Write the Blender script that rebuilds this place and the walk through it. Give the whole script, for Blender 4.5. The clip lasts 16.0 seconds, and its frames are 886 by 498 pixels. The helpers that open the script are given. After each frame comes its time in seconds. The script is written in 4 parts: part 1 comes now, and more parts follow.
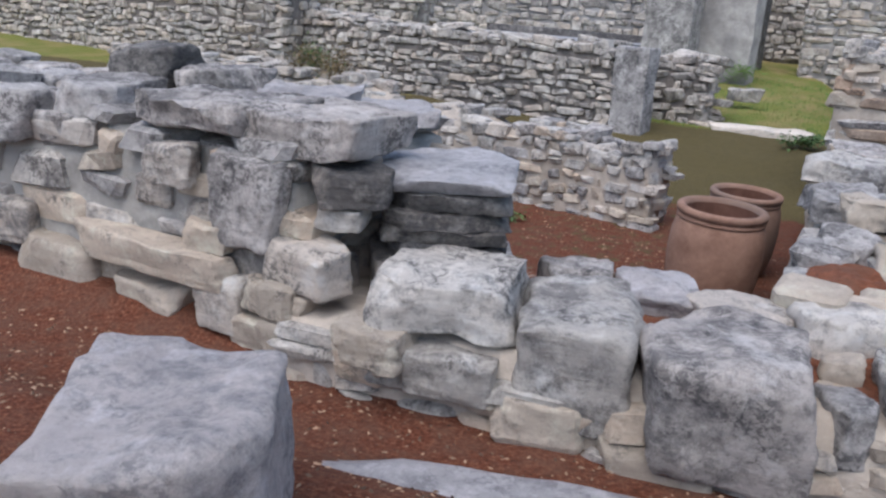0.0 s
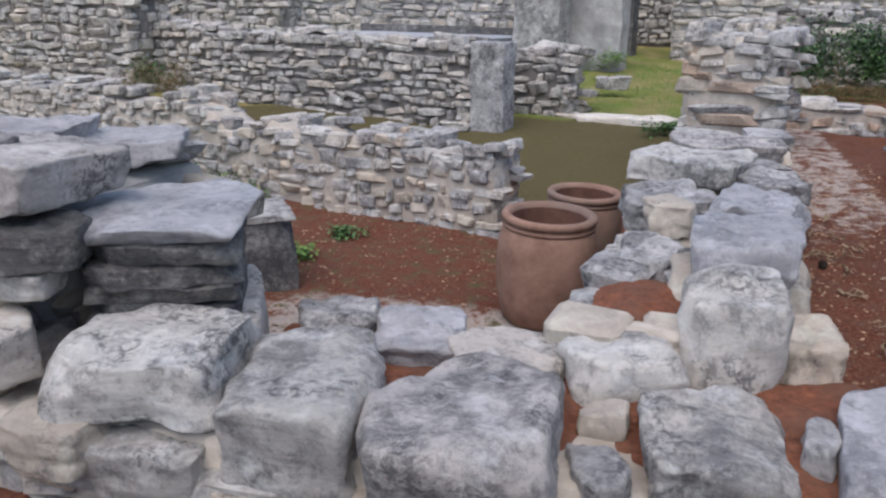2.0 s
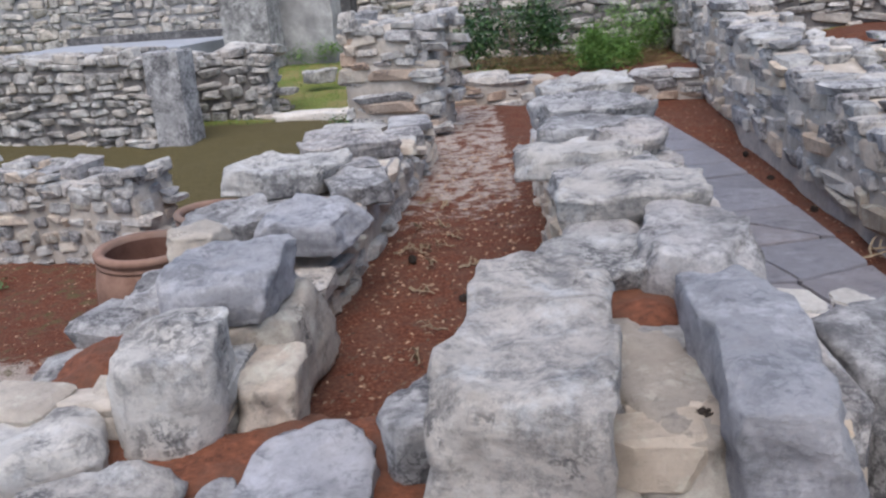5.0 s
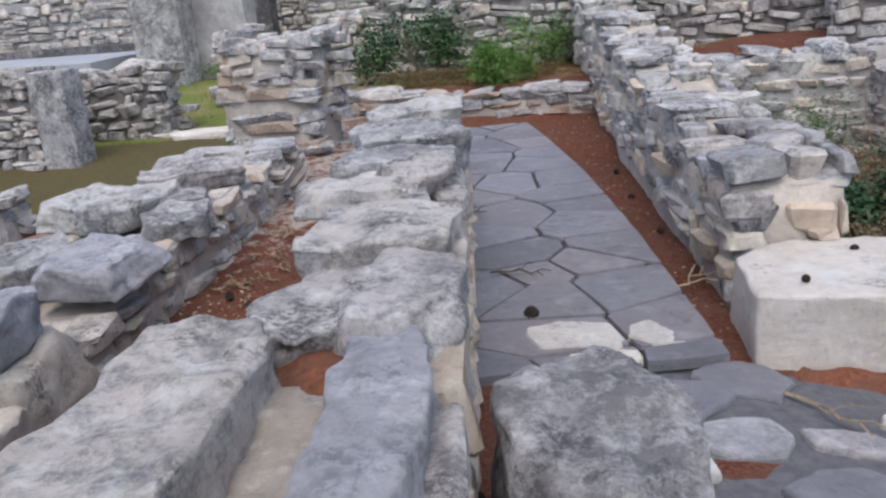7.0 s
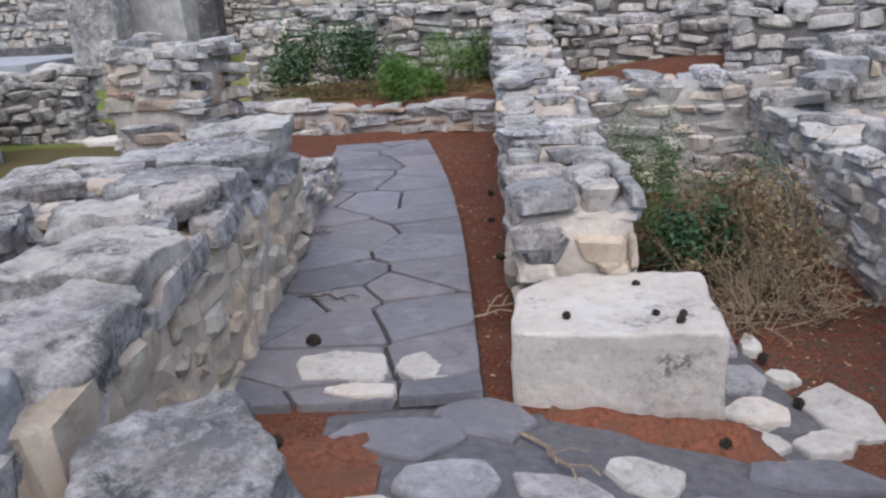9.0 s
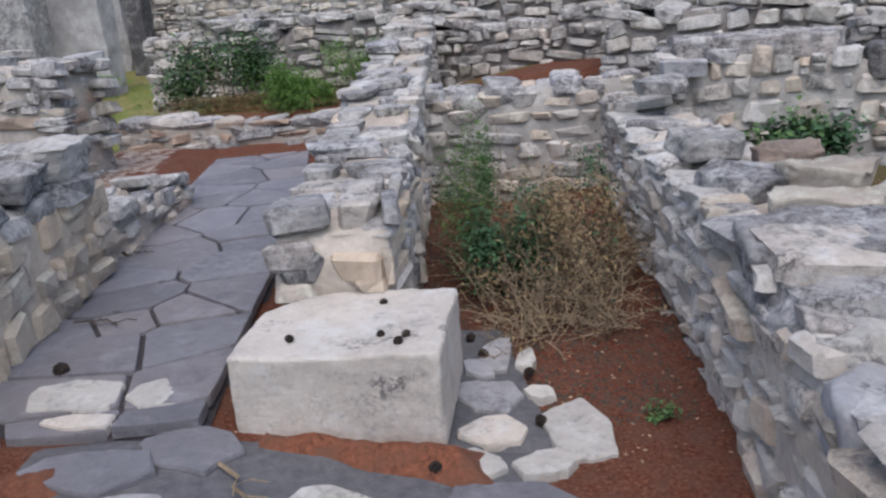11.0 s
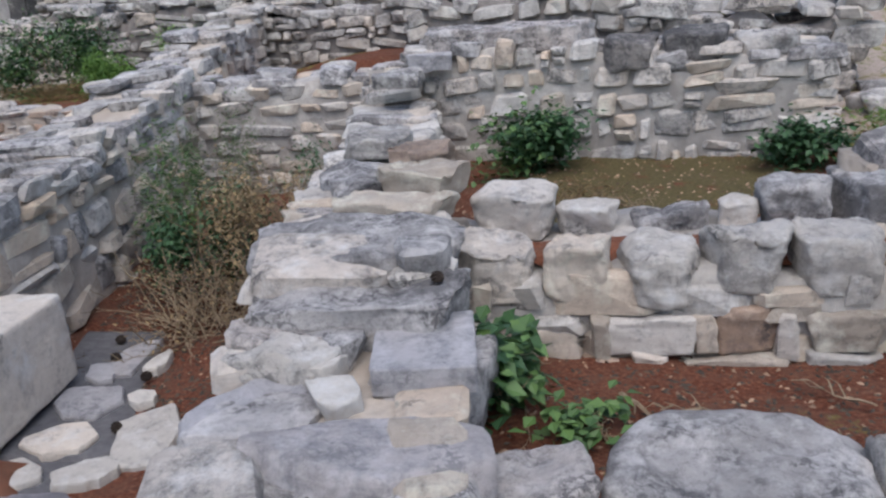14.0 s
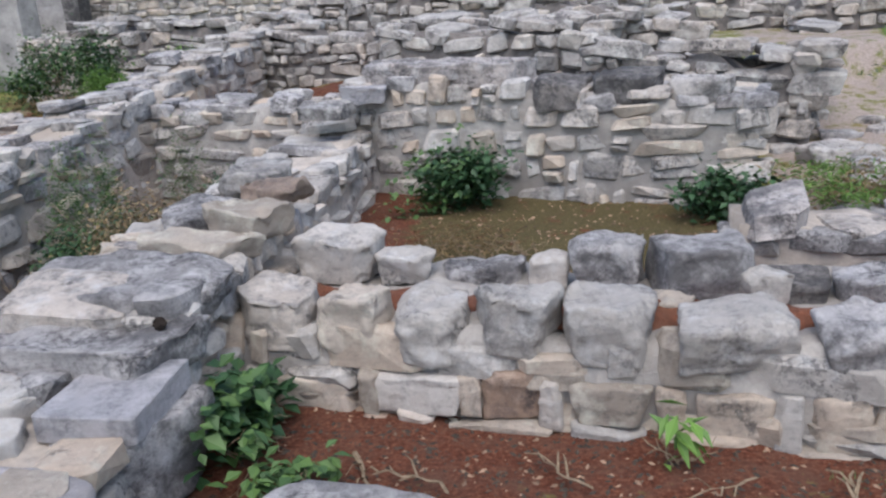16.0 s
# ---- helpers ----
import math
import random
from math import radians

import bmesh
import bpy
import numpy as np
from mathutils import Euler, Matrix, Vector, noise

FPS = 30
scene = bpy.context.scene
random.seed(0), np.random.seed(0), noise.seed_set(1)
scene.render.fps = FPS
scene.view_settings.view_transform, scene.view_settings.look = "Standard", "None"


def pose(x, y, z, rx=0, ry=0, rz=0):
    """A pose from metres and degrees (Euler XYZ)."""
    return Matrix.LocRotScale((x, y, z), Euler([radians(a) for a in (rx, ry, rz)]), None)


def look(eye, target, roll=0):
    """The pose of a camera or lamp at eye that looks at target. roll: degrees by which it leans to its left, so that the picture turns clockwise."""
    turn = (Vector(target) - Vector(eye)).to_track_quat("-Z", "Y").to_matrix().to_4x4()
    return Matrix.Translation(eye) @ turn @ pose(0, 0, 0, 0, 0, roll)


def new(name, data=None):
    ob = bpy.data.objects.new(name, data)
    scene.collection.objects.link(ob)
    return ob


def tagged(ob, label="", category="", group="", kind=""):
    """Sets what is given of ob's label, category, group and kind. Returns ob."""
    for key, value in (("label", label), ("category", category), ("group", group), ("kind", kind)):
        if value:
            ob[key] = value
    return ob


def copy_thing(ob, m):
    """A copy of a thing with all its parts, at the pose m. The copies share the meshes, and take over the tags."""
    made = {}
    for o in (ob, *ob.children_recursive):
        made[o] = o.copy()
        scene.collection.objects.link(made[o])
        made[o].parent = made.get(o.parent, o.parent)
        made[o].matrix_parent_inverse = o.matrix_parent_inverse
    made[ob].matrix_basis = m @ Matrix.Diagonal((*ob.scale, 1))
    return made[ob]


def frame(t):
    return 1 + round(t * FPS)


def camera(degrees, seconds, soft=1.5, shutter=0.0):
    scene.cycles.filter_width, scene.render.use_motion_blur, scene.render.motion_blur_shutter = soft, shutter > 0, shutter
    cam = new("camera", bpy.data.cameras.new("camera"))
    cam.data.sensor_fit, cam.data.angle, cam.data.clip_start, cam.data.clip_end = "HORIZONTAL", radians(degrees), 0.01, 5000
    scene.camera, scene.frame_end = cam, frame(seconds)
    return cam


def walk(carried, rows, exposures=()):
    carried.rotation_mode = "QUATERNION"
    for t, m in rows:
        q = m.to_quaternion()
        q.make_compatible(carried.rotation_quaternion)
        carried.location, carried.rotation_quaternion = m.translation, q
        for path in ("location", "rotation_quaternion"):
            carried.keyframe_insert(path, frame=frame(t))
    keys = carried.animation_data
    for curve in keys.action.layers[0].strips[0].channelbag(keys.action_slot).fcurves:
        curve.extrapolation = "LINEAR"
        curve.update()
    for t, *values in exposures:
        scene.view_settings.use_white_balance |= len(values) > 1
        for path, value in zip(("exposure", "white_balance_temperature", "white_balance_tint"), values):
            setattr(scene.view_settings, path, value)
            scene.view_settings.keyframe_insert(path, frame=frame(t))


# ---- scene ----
cam = camera(55.5, 16.0, soft=2.4)
METRES, EYE, TILT, LEAN, TURN = 8.0, 1.42, -17.0, -3.4, 22.0
ROWS = [
    (0.0, 0.0, 0.0, 0.0, 0.0, 0.0, -0.0),
    (0.5, 0.0137, 0.0209, 0.006, 2.31, 0.86, 2.33),
    (1.0, 0.035, 0.0378, 0.0097, 2.5, -0.08, 1.93),
    (1.5, 0.0606, 0.0475, 0.0104, -0.73, 0.26, 4.74),
    (2.0, 0.0912, 0.0608, 0.0179, -5.33, -0.33, 4.67),
    (2.5, 0.115, 0.0699, 0.0227, -6.07, -0.56, 5.39),
    (3.0, 0.1413, 0.0751, 0.0205, -7.0, -1.15, 5.2),
    (3.5, 0.174, 0.0703, 0.0199, -10.68, -2.53, 10.68),
    (4.0, 0.201, 0.0674, 0.0178, -15.37, -3.5, 13.01),
    (6.5, 0.3306, 0.0513, 0.0137, -19.74, -2.04, 14.15),
    (7.0, 0.3527, 0.0464, 0.0099, -20.9, -3.52, 14.63),
    (7.5, 0.3739, 0.0387, 0.0032, -20.54, -2.29, 12.98),
    (8.0, 0.3978, 0.024, 0.0052, -19.08, -0.29, 14.14),
    (8.5, 0.4313, 0.0195, -0.0065, -19.54, -1.04, 14.08),
    (9.0, 0.4658, 0.0119, -0.0084, -21.72, -3.14, 13.14),
    (11.5, 0.6248, -0.0405, -0.0385, -22.53, -3.1, 14.9),
    (12.0, 0.6529, -0.0607, -0.0428, -22.91, -4.1, 15.66),
    (12.5, 0.6857, -0.074, -0.0535, -25.44, -3.86, 17.28),
    (13.0, 0.7242, -0.0861, -0.06, -26.52, -5.65, 14.87),
    (13.5, 0.7538, -0.0966, -0.0665, -25.96, -3.81, 15.77),
    (14.0, 0.784, -0.1098, -0.073, -24.6, -5.03, 14.92),
    (14.5, 0.8143, -0.12, -0.0785, -25.3, -3.43, 14.62),
    (15.0, 0.8557, -0.1346, -0.0798, -27.9, -4.37, 13.92),
    (15.5, 0.8866, -0.1412, -0.0886, -23.16, -2.06, 13.51),
    (16.0, 0.9181, -0.1572, -0.0929, -18.91, -2.38, 12.07),
]
walk(cam, [(t, pose(0, 0, EYE, TILT, LEAN, TURN) @ pose(METRES * x, METRES * y, METRES * z, 90 + pitch, roll, yaw)) for t, x, y, z, yaw, pitch, roll in ROWS],
     exposures=[(0.0, 0.6), (2.5, 0.57), (4.0, 0.67), (7.5, 0.66), (9.0, 0.62), (12.5, 0.5), (14.0, 0.52), (16.0, 0.64)])

# ---- light: an overcast sky ----
world = bpy.data.worlds.new("overcast")
scene.world = world
world.use_nodes = True
wn = world.node_tree
sky = wn.nodes.new("ShaderNodeTexSky")
sky.sky_type, sky.sun_disc = "NISHITA", False
sky.sun_elevation, sky.sun_rotation = radians(62), radians(200)
sky.air_density, sky.dust_density = 1.0, 2.0
wn.links.new(sky.outputs[0], wn.nodes["Background"].inputs[0])
wn.nodes["Background"].inputs[1].default_value = 0.15
sun = new("sun", bpy.data.lights.new("sun", "SUN"))
sun.data.energy, sun.data.angle, sun.data.color = 1.5, radians(60), (1.0, 0.96, 0.92)
sun.matrix_world = look((1.2, -7, 13), (0, 0, 0))


# ---- materials ----
def nodes_of(name):
    m = bpy.data.materials.new(name)
    m.use_nodes = True
    return m, m.node_tree.nodes, m.node_tree.links, m.node_tree.nodes["Principled BSDF"]


def noise_node(n, l, src, scale, detail=6.0, rough=0.6):
    q = n.new("ShaderNodeTexNoise")
    q.inputs["Scale"].default_value, q.inputs["Detail"].default_value, q.inputs["Roughness"].default_value = scale, detail, rough
    l.new(src, q.inputs["Vector"])
    return q.outputs["Fac"]


def ramp(n, l, src, stops):
    r = n.new("ShaderNodeValToRGB")
    while len(r.color_ramp.elements) < len(stops):
        r.color_ramp.elements.new(0.5)
    for e, (p, c) in zip(r.color_ramp.elements, stops):
        e.position, e.color = p, (*c, 1) if len(c) == 3 else c
    l.new(src, r.inputs[0])
    return r.outputs[0]


def grey(v):
    return (v, v, v)


def mix(n, l, fac, a, b, kind="MIX"):
    q = n.new("ShaderNodeMix")
    q.data_type, q.blend_type = "RGBA", kind
    for sock, v in ((q.inputs[0], fac), (q.inputs[6], a), (q.inputs[7], b)):
        if isinstance(v, (int, float)):
            sock.default_value = v
        elif isinstance(v, tuple):
            sock.default_value = (*v, 1)
        else:
            l.new(v, sock)
    return q.outputs[2]


def bump(n, l, height, strength, distance, bsdf, below=None):
    b = n.new("ShaderNodeBump")
    b.inputs["Strength"].default_value, b.inputs["Distance"].default_value = strength, distance
    l.new(height, b.inputs["Height"])
    if below:
        l.new(below, b.inputs["Normal"])
    l.new(b.outputs[0], bsdf.inputs["Normal"])
    return b.outputs[0]


def stone_material(name, light, mid, dark, lichen=0.4, island=False, rough=0.85, scale=1.0, stain=(0.07, 0.068, 0.075)):
    """Weathered limestone: grain, blotches, pits and dark lichen; each stone a little different."""
    m, n, l, b = nodes_of(name)
    geo = n.new("ShaderNodeNewGeometry")
    if island:
        rnd = geo.outputs["Random Per Island"]
    else:
        info = n.new("ShaderNodeObjectInfo")
        rnd = info.outputs["Random"]
    shift = n.new("ShaderNodeVectorMath")
    shift.operation = "MULTIPLY_ADD"
    l.new(rnd, shift.inputs[0])
    shift.inputs[1].default_value = (37.0, 91.0, 53.0)
    l.new(geo.outputs["Position"], shift.inputs[2])
    pos = shift.outputs[0]
    big = noise_node(n, l, pos, 3.2 * scale, 5, 0.62)
    fine = noise_node(n, l, pos, 26 * scale, 7, 0.7)
    grain = noise_node(n, l, pos, 110 * scale, 3, 0.6)
    col = ramp(n, l, big, [(0.3, mid), (0.62, light)])
    tone = ramp(n, l, rnd, [(0.0, grey(0.68)), (0.35, grey(0.95)), (0.6, (1.06, 0.99, 0.93)), (0.82, grey(0.84)), (1.0, grey(1.12))])
    col = mix(n, l, 0.9, col, tone, "MULTIPLY")
    blot = noise_node(n, l, pos, 9.5 * scale, 12, 0.8)
    patch = noise_node(n, l, pos, 1.7 * scale, 3, 0.5)
    ad = n.new("ShaderNodeMath")
    ad.operation = "MULTIPLY_ADD"
    l.new(patch, ad.inputs[0])
    ad.inputs[1].default_value = 0.55
    l.new(blot, ad.inputs[2])
    mask = ramp(n, l, ad.outputs[0], [(0.86 - 0.26 * lichen, grey(0.0)), (1.0 - 0.22 * lichen, grey(0.85))])
    col = mix(n, l, mask, col, dark)
    spots = ramp(n, l, noise_node(n, l, pos, 34 * scale, 5, 0.7), [(0.45, grey(1.0)), (0.51, grey(0.0))])
    zone = ramp(n, l, noise_node(n, l, pos, 4.2 * scale, 4, 0.6), [(0.60 - 0.25 * lichen, grey(0.0)), (0.70 - 0.25 * lichen, grey(0.68))])
    col = mix(n, l, mix(n, l, 1.0, spots, zone, "MULTIPLY"), col, stain)
    cracks = n.new("ShaderNodeTexVoronoi")
    cracks.feature = "DISTANCE_TO_EDGE"
    cracks.inputs["Scale"].default_value = 6.5 * scale
    wob = n.new("ShaderNodeVectorMath")
    wob.operation = "MULTIPLY_ADD"
    tex = n.new("ShaderNodeTexNoise")
    tex.inputs["Scale"].default_value, tex.inputs["Detail"].default_value = 5 * scale, 6
    l.new(pos, tex.inputs["Vector"])
    l.new(tex.outputs["Color"], wob.inputs[0])
    wob.inputs[1].default_value = (0.3, 0.3, 0.3)
    l.new(pos, wob.inputs[2])
    l.new(wob.outputs[0], cracks.inputs["Vector"])
    line = ramp(n, l, cracks.outputs["Distance"], [(0.0, grey(1.0)), (0.035, grey(0.0))])
    col = mix(n, l, mix(n, l, 1.0, line, zone, "MULTIPLY"), col, stain)
    mottle = ramp(n, l, noise_node(n, l, pos, 21 * scale, 12, 0.85), [(0.38, grey(0.4)), (0.46, grey(0.88)), (0.56, grey(1.0)), (0.62, grey(1.25))])
    col = mix(n, l, 0.35 + 0.6 * lichen, col, mottle, "MULTIPLY")
    flat = n.new("ShaderNodeMapping")
    flat.inputs["Scale"].default_value = (5, 5, 42)
    l.new(pos, flat.inputs["Vector"])
    bands = noise_node(n, l, flat.outputs[0], scale, 6, 0.7)
    col = mix(n, l, 0.1 + 0.7 * lichen, col, ramp(n, l, bands, [(0.35, grey(0.55)), (0.5, grey(1.0))]), "MULTIPLY")
    pale = ramp(n, l, noise_node(n, l, pos, 5.5 * scale, 10, 0.75), [(0.52, grey(0.0)), (0.66, grey(0.6))])
    col = mix(n, l, pale, col, tuple(min(0.75, c * 1.35) for c in light))
    l.new(col, b.inputs["Base Color"])
    b.inputs["Roughness"].default_value = rough
    b.inputs["Specular IOR Level"].default_value = 0.35
    first = bump(n, l, blot, 0.8, 0.03, b)
    second = bump(n, l, fine, 0.75, 0.014, b, first)
    third = bump(n, l, bands, 0.15 + 0.6 * lichen, 0.02, b, second)
    bump(n, l, grain, 0.3, 0.004, b, third)
    return m


def plain_material(name, c1, c2, scale, rough=0.9, bumps=0.4, dist=0.01, c3=None):
    m, n, l, b = nodes_of(name)
    pos = n.new("ShaderNodeNewGeometry").outputs["Position"]
    a = noise_node(n, l, pos, scale, 8, 0.7)
    big = noise_node(n, l, pos, scale * 0.17, 4, 0.55)
    col = ramp(n, l, a, [(0.32, c1), (0.68, c2)])
    if c3:
        col = mix(n, l, ramp(n, l, big, [(0.45, grey(0.0)), (0.62, grey(0.8))]), col, c3)
    l.new(col, b.inputs["Base Color"])
    b.inputs["Roughness"].default_value = rough
    b.inputs["Specular IOR Level"].default_value = 0.3
    bump(n, l, a, bumps, dist, b)
    return m


CREAM = stone_material("cream limestone", (0.63, 0.555, 0.48), (0.49, 0.42, 0.355), (0.22, 0.195, 0.18), 0.15)
PALE = stone_material("pale limestone", (0.62, 0.59, 0.56), (0.47, 0.445, 0.425), (0.17, 0.165, 0.17), 0.42)
GREY = stone_material("weathered grey limestone", (0.56, 0.54, 0.54), (0.40, 0.385, 0.385), (0.15, 0.145, 0.15), 0.5)
SLATE = stone_material("smooth grey slab", (0.50, 0.49, 0.515), (0.40, 0.39, 0.41), (0.22, 0.22, 0.24), 0.35, rough=0.6, stain=(0.2, 0.2, 0.215))
WASHED = stone_material("rain washed limestone", (0.66, 0.625, 0.59), (0.52, 0.485, 0.45), (0.2, 0.19, 0.19), 0.22)
BUFF = stone_material("buff limestone", (0.67, 0.565, 0.46), (0.53, 0.43, 0.335), (0.3, 0.24, 0.2), 0.05)
DARK = stone_material("dark crusted stone", (0.30, 0.285, 0.275), (0.21, 0.20, 0.195), (0.075, 0.072, 0.075), 0.75)
OCHRE = stone_material("reddish stone", (0.47, 0.37, 0.30), (0.34, 0.25, 0.20), (0.2, 0.15, 0.13), 0.25)
BLOCK = stone_material("dressed white limestone", (0.70, 0.665, 0.62), (0.60, 0.56, 0.52), (0.33, 0.31, 0.30), 0.1, scale=0.9)
FAR_STONE = stone_material("old wall stone", (0.60, 0.565, 0.53), (0.40, 0.375, 0.355), (0.14, 0.13, 0.13), 0.4, island=True)
FAR_CREAM = stone_material("old cream wall stone", (0.62, 0.565, 0.51), (0.46, 0.41, 0.37), (0.18, 0.165, 0.16), 0.25, island=True)
MORTAR = plain_material("lime mortar", (0.37, 0.325, 0.285), (0.60, 0.535, 0.475), 11, bumps=0.9, dist=0.03, c3=(0.36, 0.31, 0.265))
GREY_LIME = plain_material("grey lime mortar", (0.29, 0.27, 0.255), (0.52, 0.49, 0.46), 11, bumps=0.9, dist=0.03, c3=(0.27, 0.25, 0.235))
TAN = plain_material("tan lime plaster", (0.40, 0.33, 0.265), (0.68, 0.585, 0.49), 9, bumps=0.9, dist=0.03, c3=(0.42, 0.32, 0.24))
OLD_PLASTER = plain_material("old grey plaster", (0.19, 0.185, 0.18), (0.47, 0.45, 0.43), 6, bumps=0.8, dist=0.035, c3=(0.32, 0.31, 0.30))
# mortar of the far walls, coloured dark as shadow between their stones
FAR_MORTAR = plain_material("far mortar with gap shadow", (0.10, 0.09, 0.085), (0.25, 0.225, 0.21), 9, bumps=0.7, dist=0.03)
PLASTER = plain_material("grey plastered wall", (0.26, 0.25, 0.25), (0.46, 0.445, 0.44), 4.6, bumps=0.6, dist=0.04, c3=(0.17, 0.165, 0.17))
PAVE = plain_material("pale cement paving", (0.30, 0.31, 0.34), (0.38, 0.39, 0.42), 2.0, rough=0.7, bumps=0.1)
TERRACOTTA = plain_material("weathered terracotta", (0.17, 0.092, 0.066), (0.31, 0.19, 0.145), 6, rough=0.85, bumps=0.4, dist=0.012, c3=(0.17, 0.125, 0.105))
JAR_IN = plain_material("dark jar inside", (0.13, 0.062, 0.045), (0.21, 0.11, 0.08), 8, rough=0.9)
CLAY = plain_material("red clay fill", (0.09, 0.032, 0.018), (0.28, 0.105, 0.058), 38, bumps=0.9, dist=0.02, c3=(0.15, 0.072, 0.047))
CONE = plain_material("dark pine cone", (0.012, 0.009, 0.008), (0.05, 0.037, 0.03), 60)
TWIG = plain_material("dry twig", (0.13, 0.095, 0.06), (0.31, 0.24, 0.165), 40)
DARKTWIG = plain_material("dark twig", (0.03, 0.025, 0.02), (0.09, 0.07, 0.055), 40)


def leaf_material(name, a, b_, rough=0.6):
    m, n, l, b = nodes_of(name)
    geo = n.new("ShaderNodeNewGeometry")
    l.new(ramp(n, l, geo.outputs["Random Per Island"], [(0.0, a), (1.0, b_)]), b.inputs["Base Color"])
    b.inputs["Roughness"].default_value = rough
    return m


LEAF = leaf_material("green leaf", (0.03, 0.075, 0.022), (0.09, 0.17, 0.045))
LEAF_BRIGHT = leaf_material("bright green leaf", (0.07, 0.16, 0.03), (0.17, 0.30, 0.06))
LEAF_DARK = leaf_material("dark green leaf", (0.015, 0.05, 0.018), (0.04, 0.105, 0.035))
LEAF_DRY = leaf_material("dry straw leaf", (0.10, 0.065, 0.03), (0.30, 0.215, 0.105))
LITTER = leaf_material("soil litter", (0.035, 0.018, 0.012), (0.42, 0.28, 0.19), 0.9)


def ground_material():
    m, n, l, b = nodes_of("red soil and grass")
    pos = n.new("ShaderNodeNewGeometry").outputs["Position"]

    def attr(name):
        a = n.new("ShaderNodeAttribute")
        a.attribute_name = name
        return a.outputs["Fac"]

    def broken(fac):
        ad = n.new("ShaderNodeMath")
        ad.operation = "ADD"
        l.new(fac, ad.inputs[0])
        l.new(mid, ad.inputs[1])
        return ramp(n, l, ad.outputs[0], [(0.88, grey(0.0)), (1.12, grey(1.0))])

    fine = noise_node(n, l, pos, 55, 8, 0.72)
    mid = noise_node(n, l, pos, 7, 8, 0.7)
    big = noise_node(n, l, pos, 1.3, 4, 0.5)
    soil = ramp(n, l, fine, [(0.3, (0.025, 0.010, 0.007)), (0.5, (0.115, 0.038, 0.021)), (0.72, (0.25, 0.115, 0.073))])
    soil = mix(n, l, ramp(n, l, mid, [(0.42, grey(0.0)), (0.66, grey(0.75))]), soil, (0.115, 0.062, 0.044))
    grit = ramp(n, l, fine, [(0.3, (0.22, 0.17, 0.145)), (0.7, (0.44, 0.38, 0.34))])
    grass = ramp(n, l, fine, [(0.3, (0.06, 0.075, 0.018)), (0.7, (0.22, 0.23, 0.06))])
    grass = mix(n, l, ramp(n, l, big, [(0.45, grey(0.0)), (0.65, grey(0.7))]), grass, (0.27, 0.20, 0.10))
    moss = ramp(n, l, fine, [(0.3, (0.04, 0.033, 0.014)), (0.7, (0.135, 0.11, 0.05))])
    col = mix(n, l, broken(attr("grit")), soil, grit)
    col = mix(n, l, broken(attr("moss")), col, moss)
    col = mix(n, l, broken(attr("grass")), col, grass)
    l.new(col, b.inputs["Base Color"])
    b.inputs["Roughness"].default_value = 0.95
    b.inputs["Specular IOR Level"].default_value = 0.2
    first = bump(n, l, mid, 0.6, 0.03, b)
    bump(n, l, fine, 0.7, 0.012, b, first)
    return m


SOIL = ground_material()


# ---- helpers for shapes ----
def mesh_of(name, verts, faces, material, smooth=False):
    me = bpy.data.meshes.new(name)
    me.from_pydata([tuple(v) for v in verts], [], faces)
    me.materials.append(material)
    if smooth:
        me.polygons.foreach_set("use_smooth", [True] * len(me.polygons))
    me.update()
    return me


def from_bm(name, bm, material, smooth=False):
    me = bpy.data.meshes.new(name)
    bm.to_mesh(me)
    bm.free()
    me.materials.append(material)
    if smooth:
        me.polygons.foreach_set("use_smooth", [True] * len(me.polygons))
    return me


def part(name, me, parent, label=""):
    ob = new(name, me)
    ob.parent = parent
    return tagged(ob, label)


def thing(name, me, label, category="", kind="", group=""):
    return tagged(new(name, me), label, category, group, kind)


def smoothstep(a, b, x):
    u = max(0.0, min(1.0, (x - a) / (b - a)))
    return u * u * (3 - 2 * u)


RNG = random.Random(7)


def chamfered_stone(rng):
    """A unit stone: a skewed box with worn edges."""
    bm = bmesh.new()
    bmesh.ops.create_cube(bm, size=1.0)
    for v in bm.verts:
        v.co += Vector([rng.uniform(-0.2, 0.1) * (1 if c > 0 else -1) for c in v.co])
    bmesh.ops.bevel(bm, geom=bm.edges[:], offset=0.13, segments=1, affect="EDGES", profile=0.6)
    for v in bm.verts:
        v.co += Vector([rng.uniform(-0.035, 0.035) for _ in range(3)])
    bmesh.ops.triangulate(bm, faces=bm.faces[:])
    return bm


UNIT = []
for _ in range(14):
    bm_ = chamfered_stone(RNG)
    bm_.verts.ensure_lookup_table()
    UNIT.append(([v.co.copy() for v in bm_.verts], [[v.index for v in f.verts] for f in bm_.faces]))
    bm_.free()
POOL = {}


def pooled(material, i):
    key = (material.name, i)
    if key not in POOL:
        POOL[key] = mesh_of("stone", UNIT[i][0], UNIT[i][1], material)
    return POOL[key]


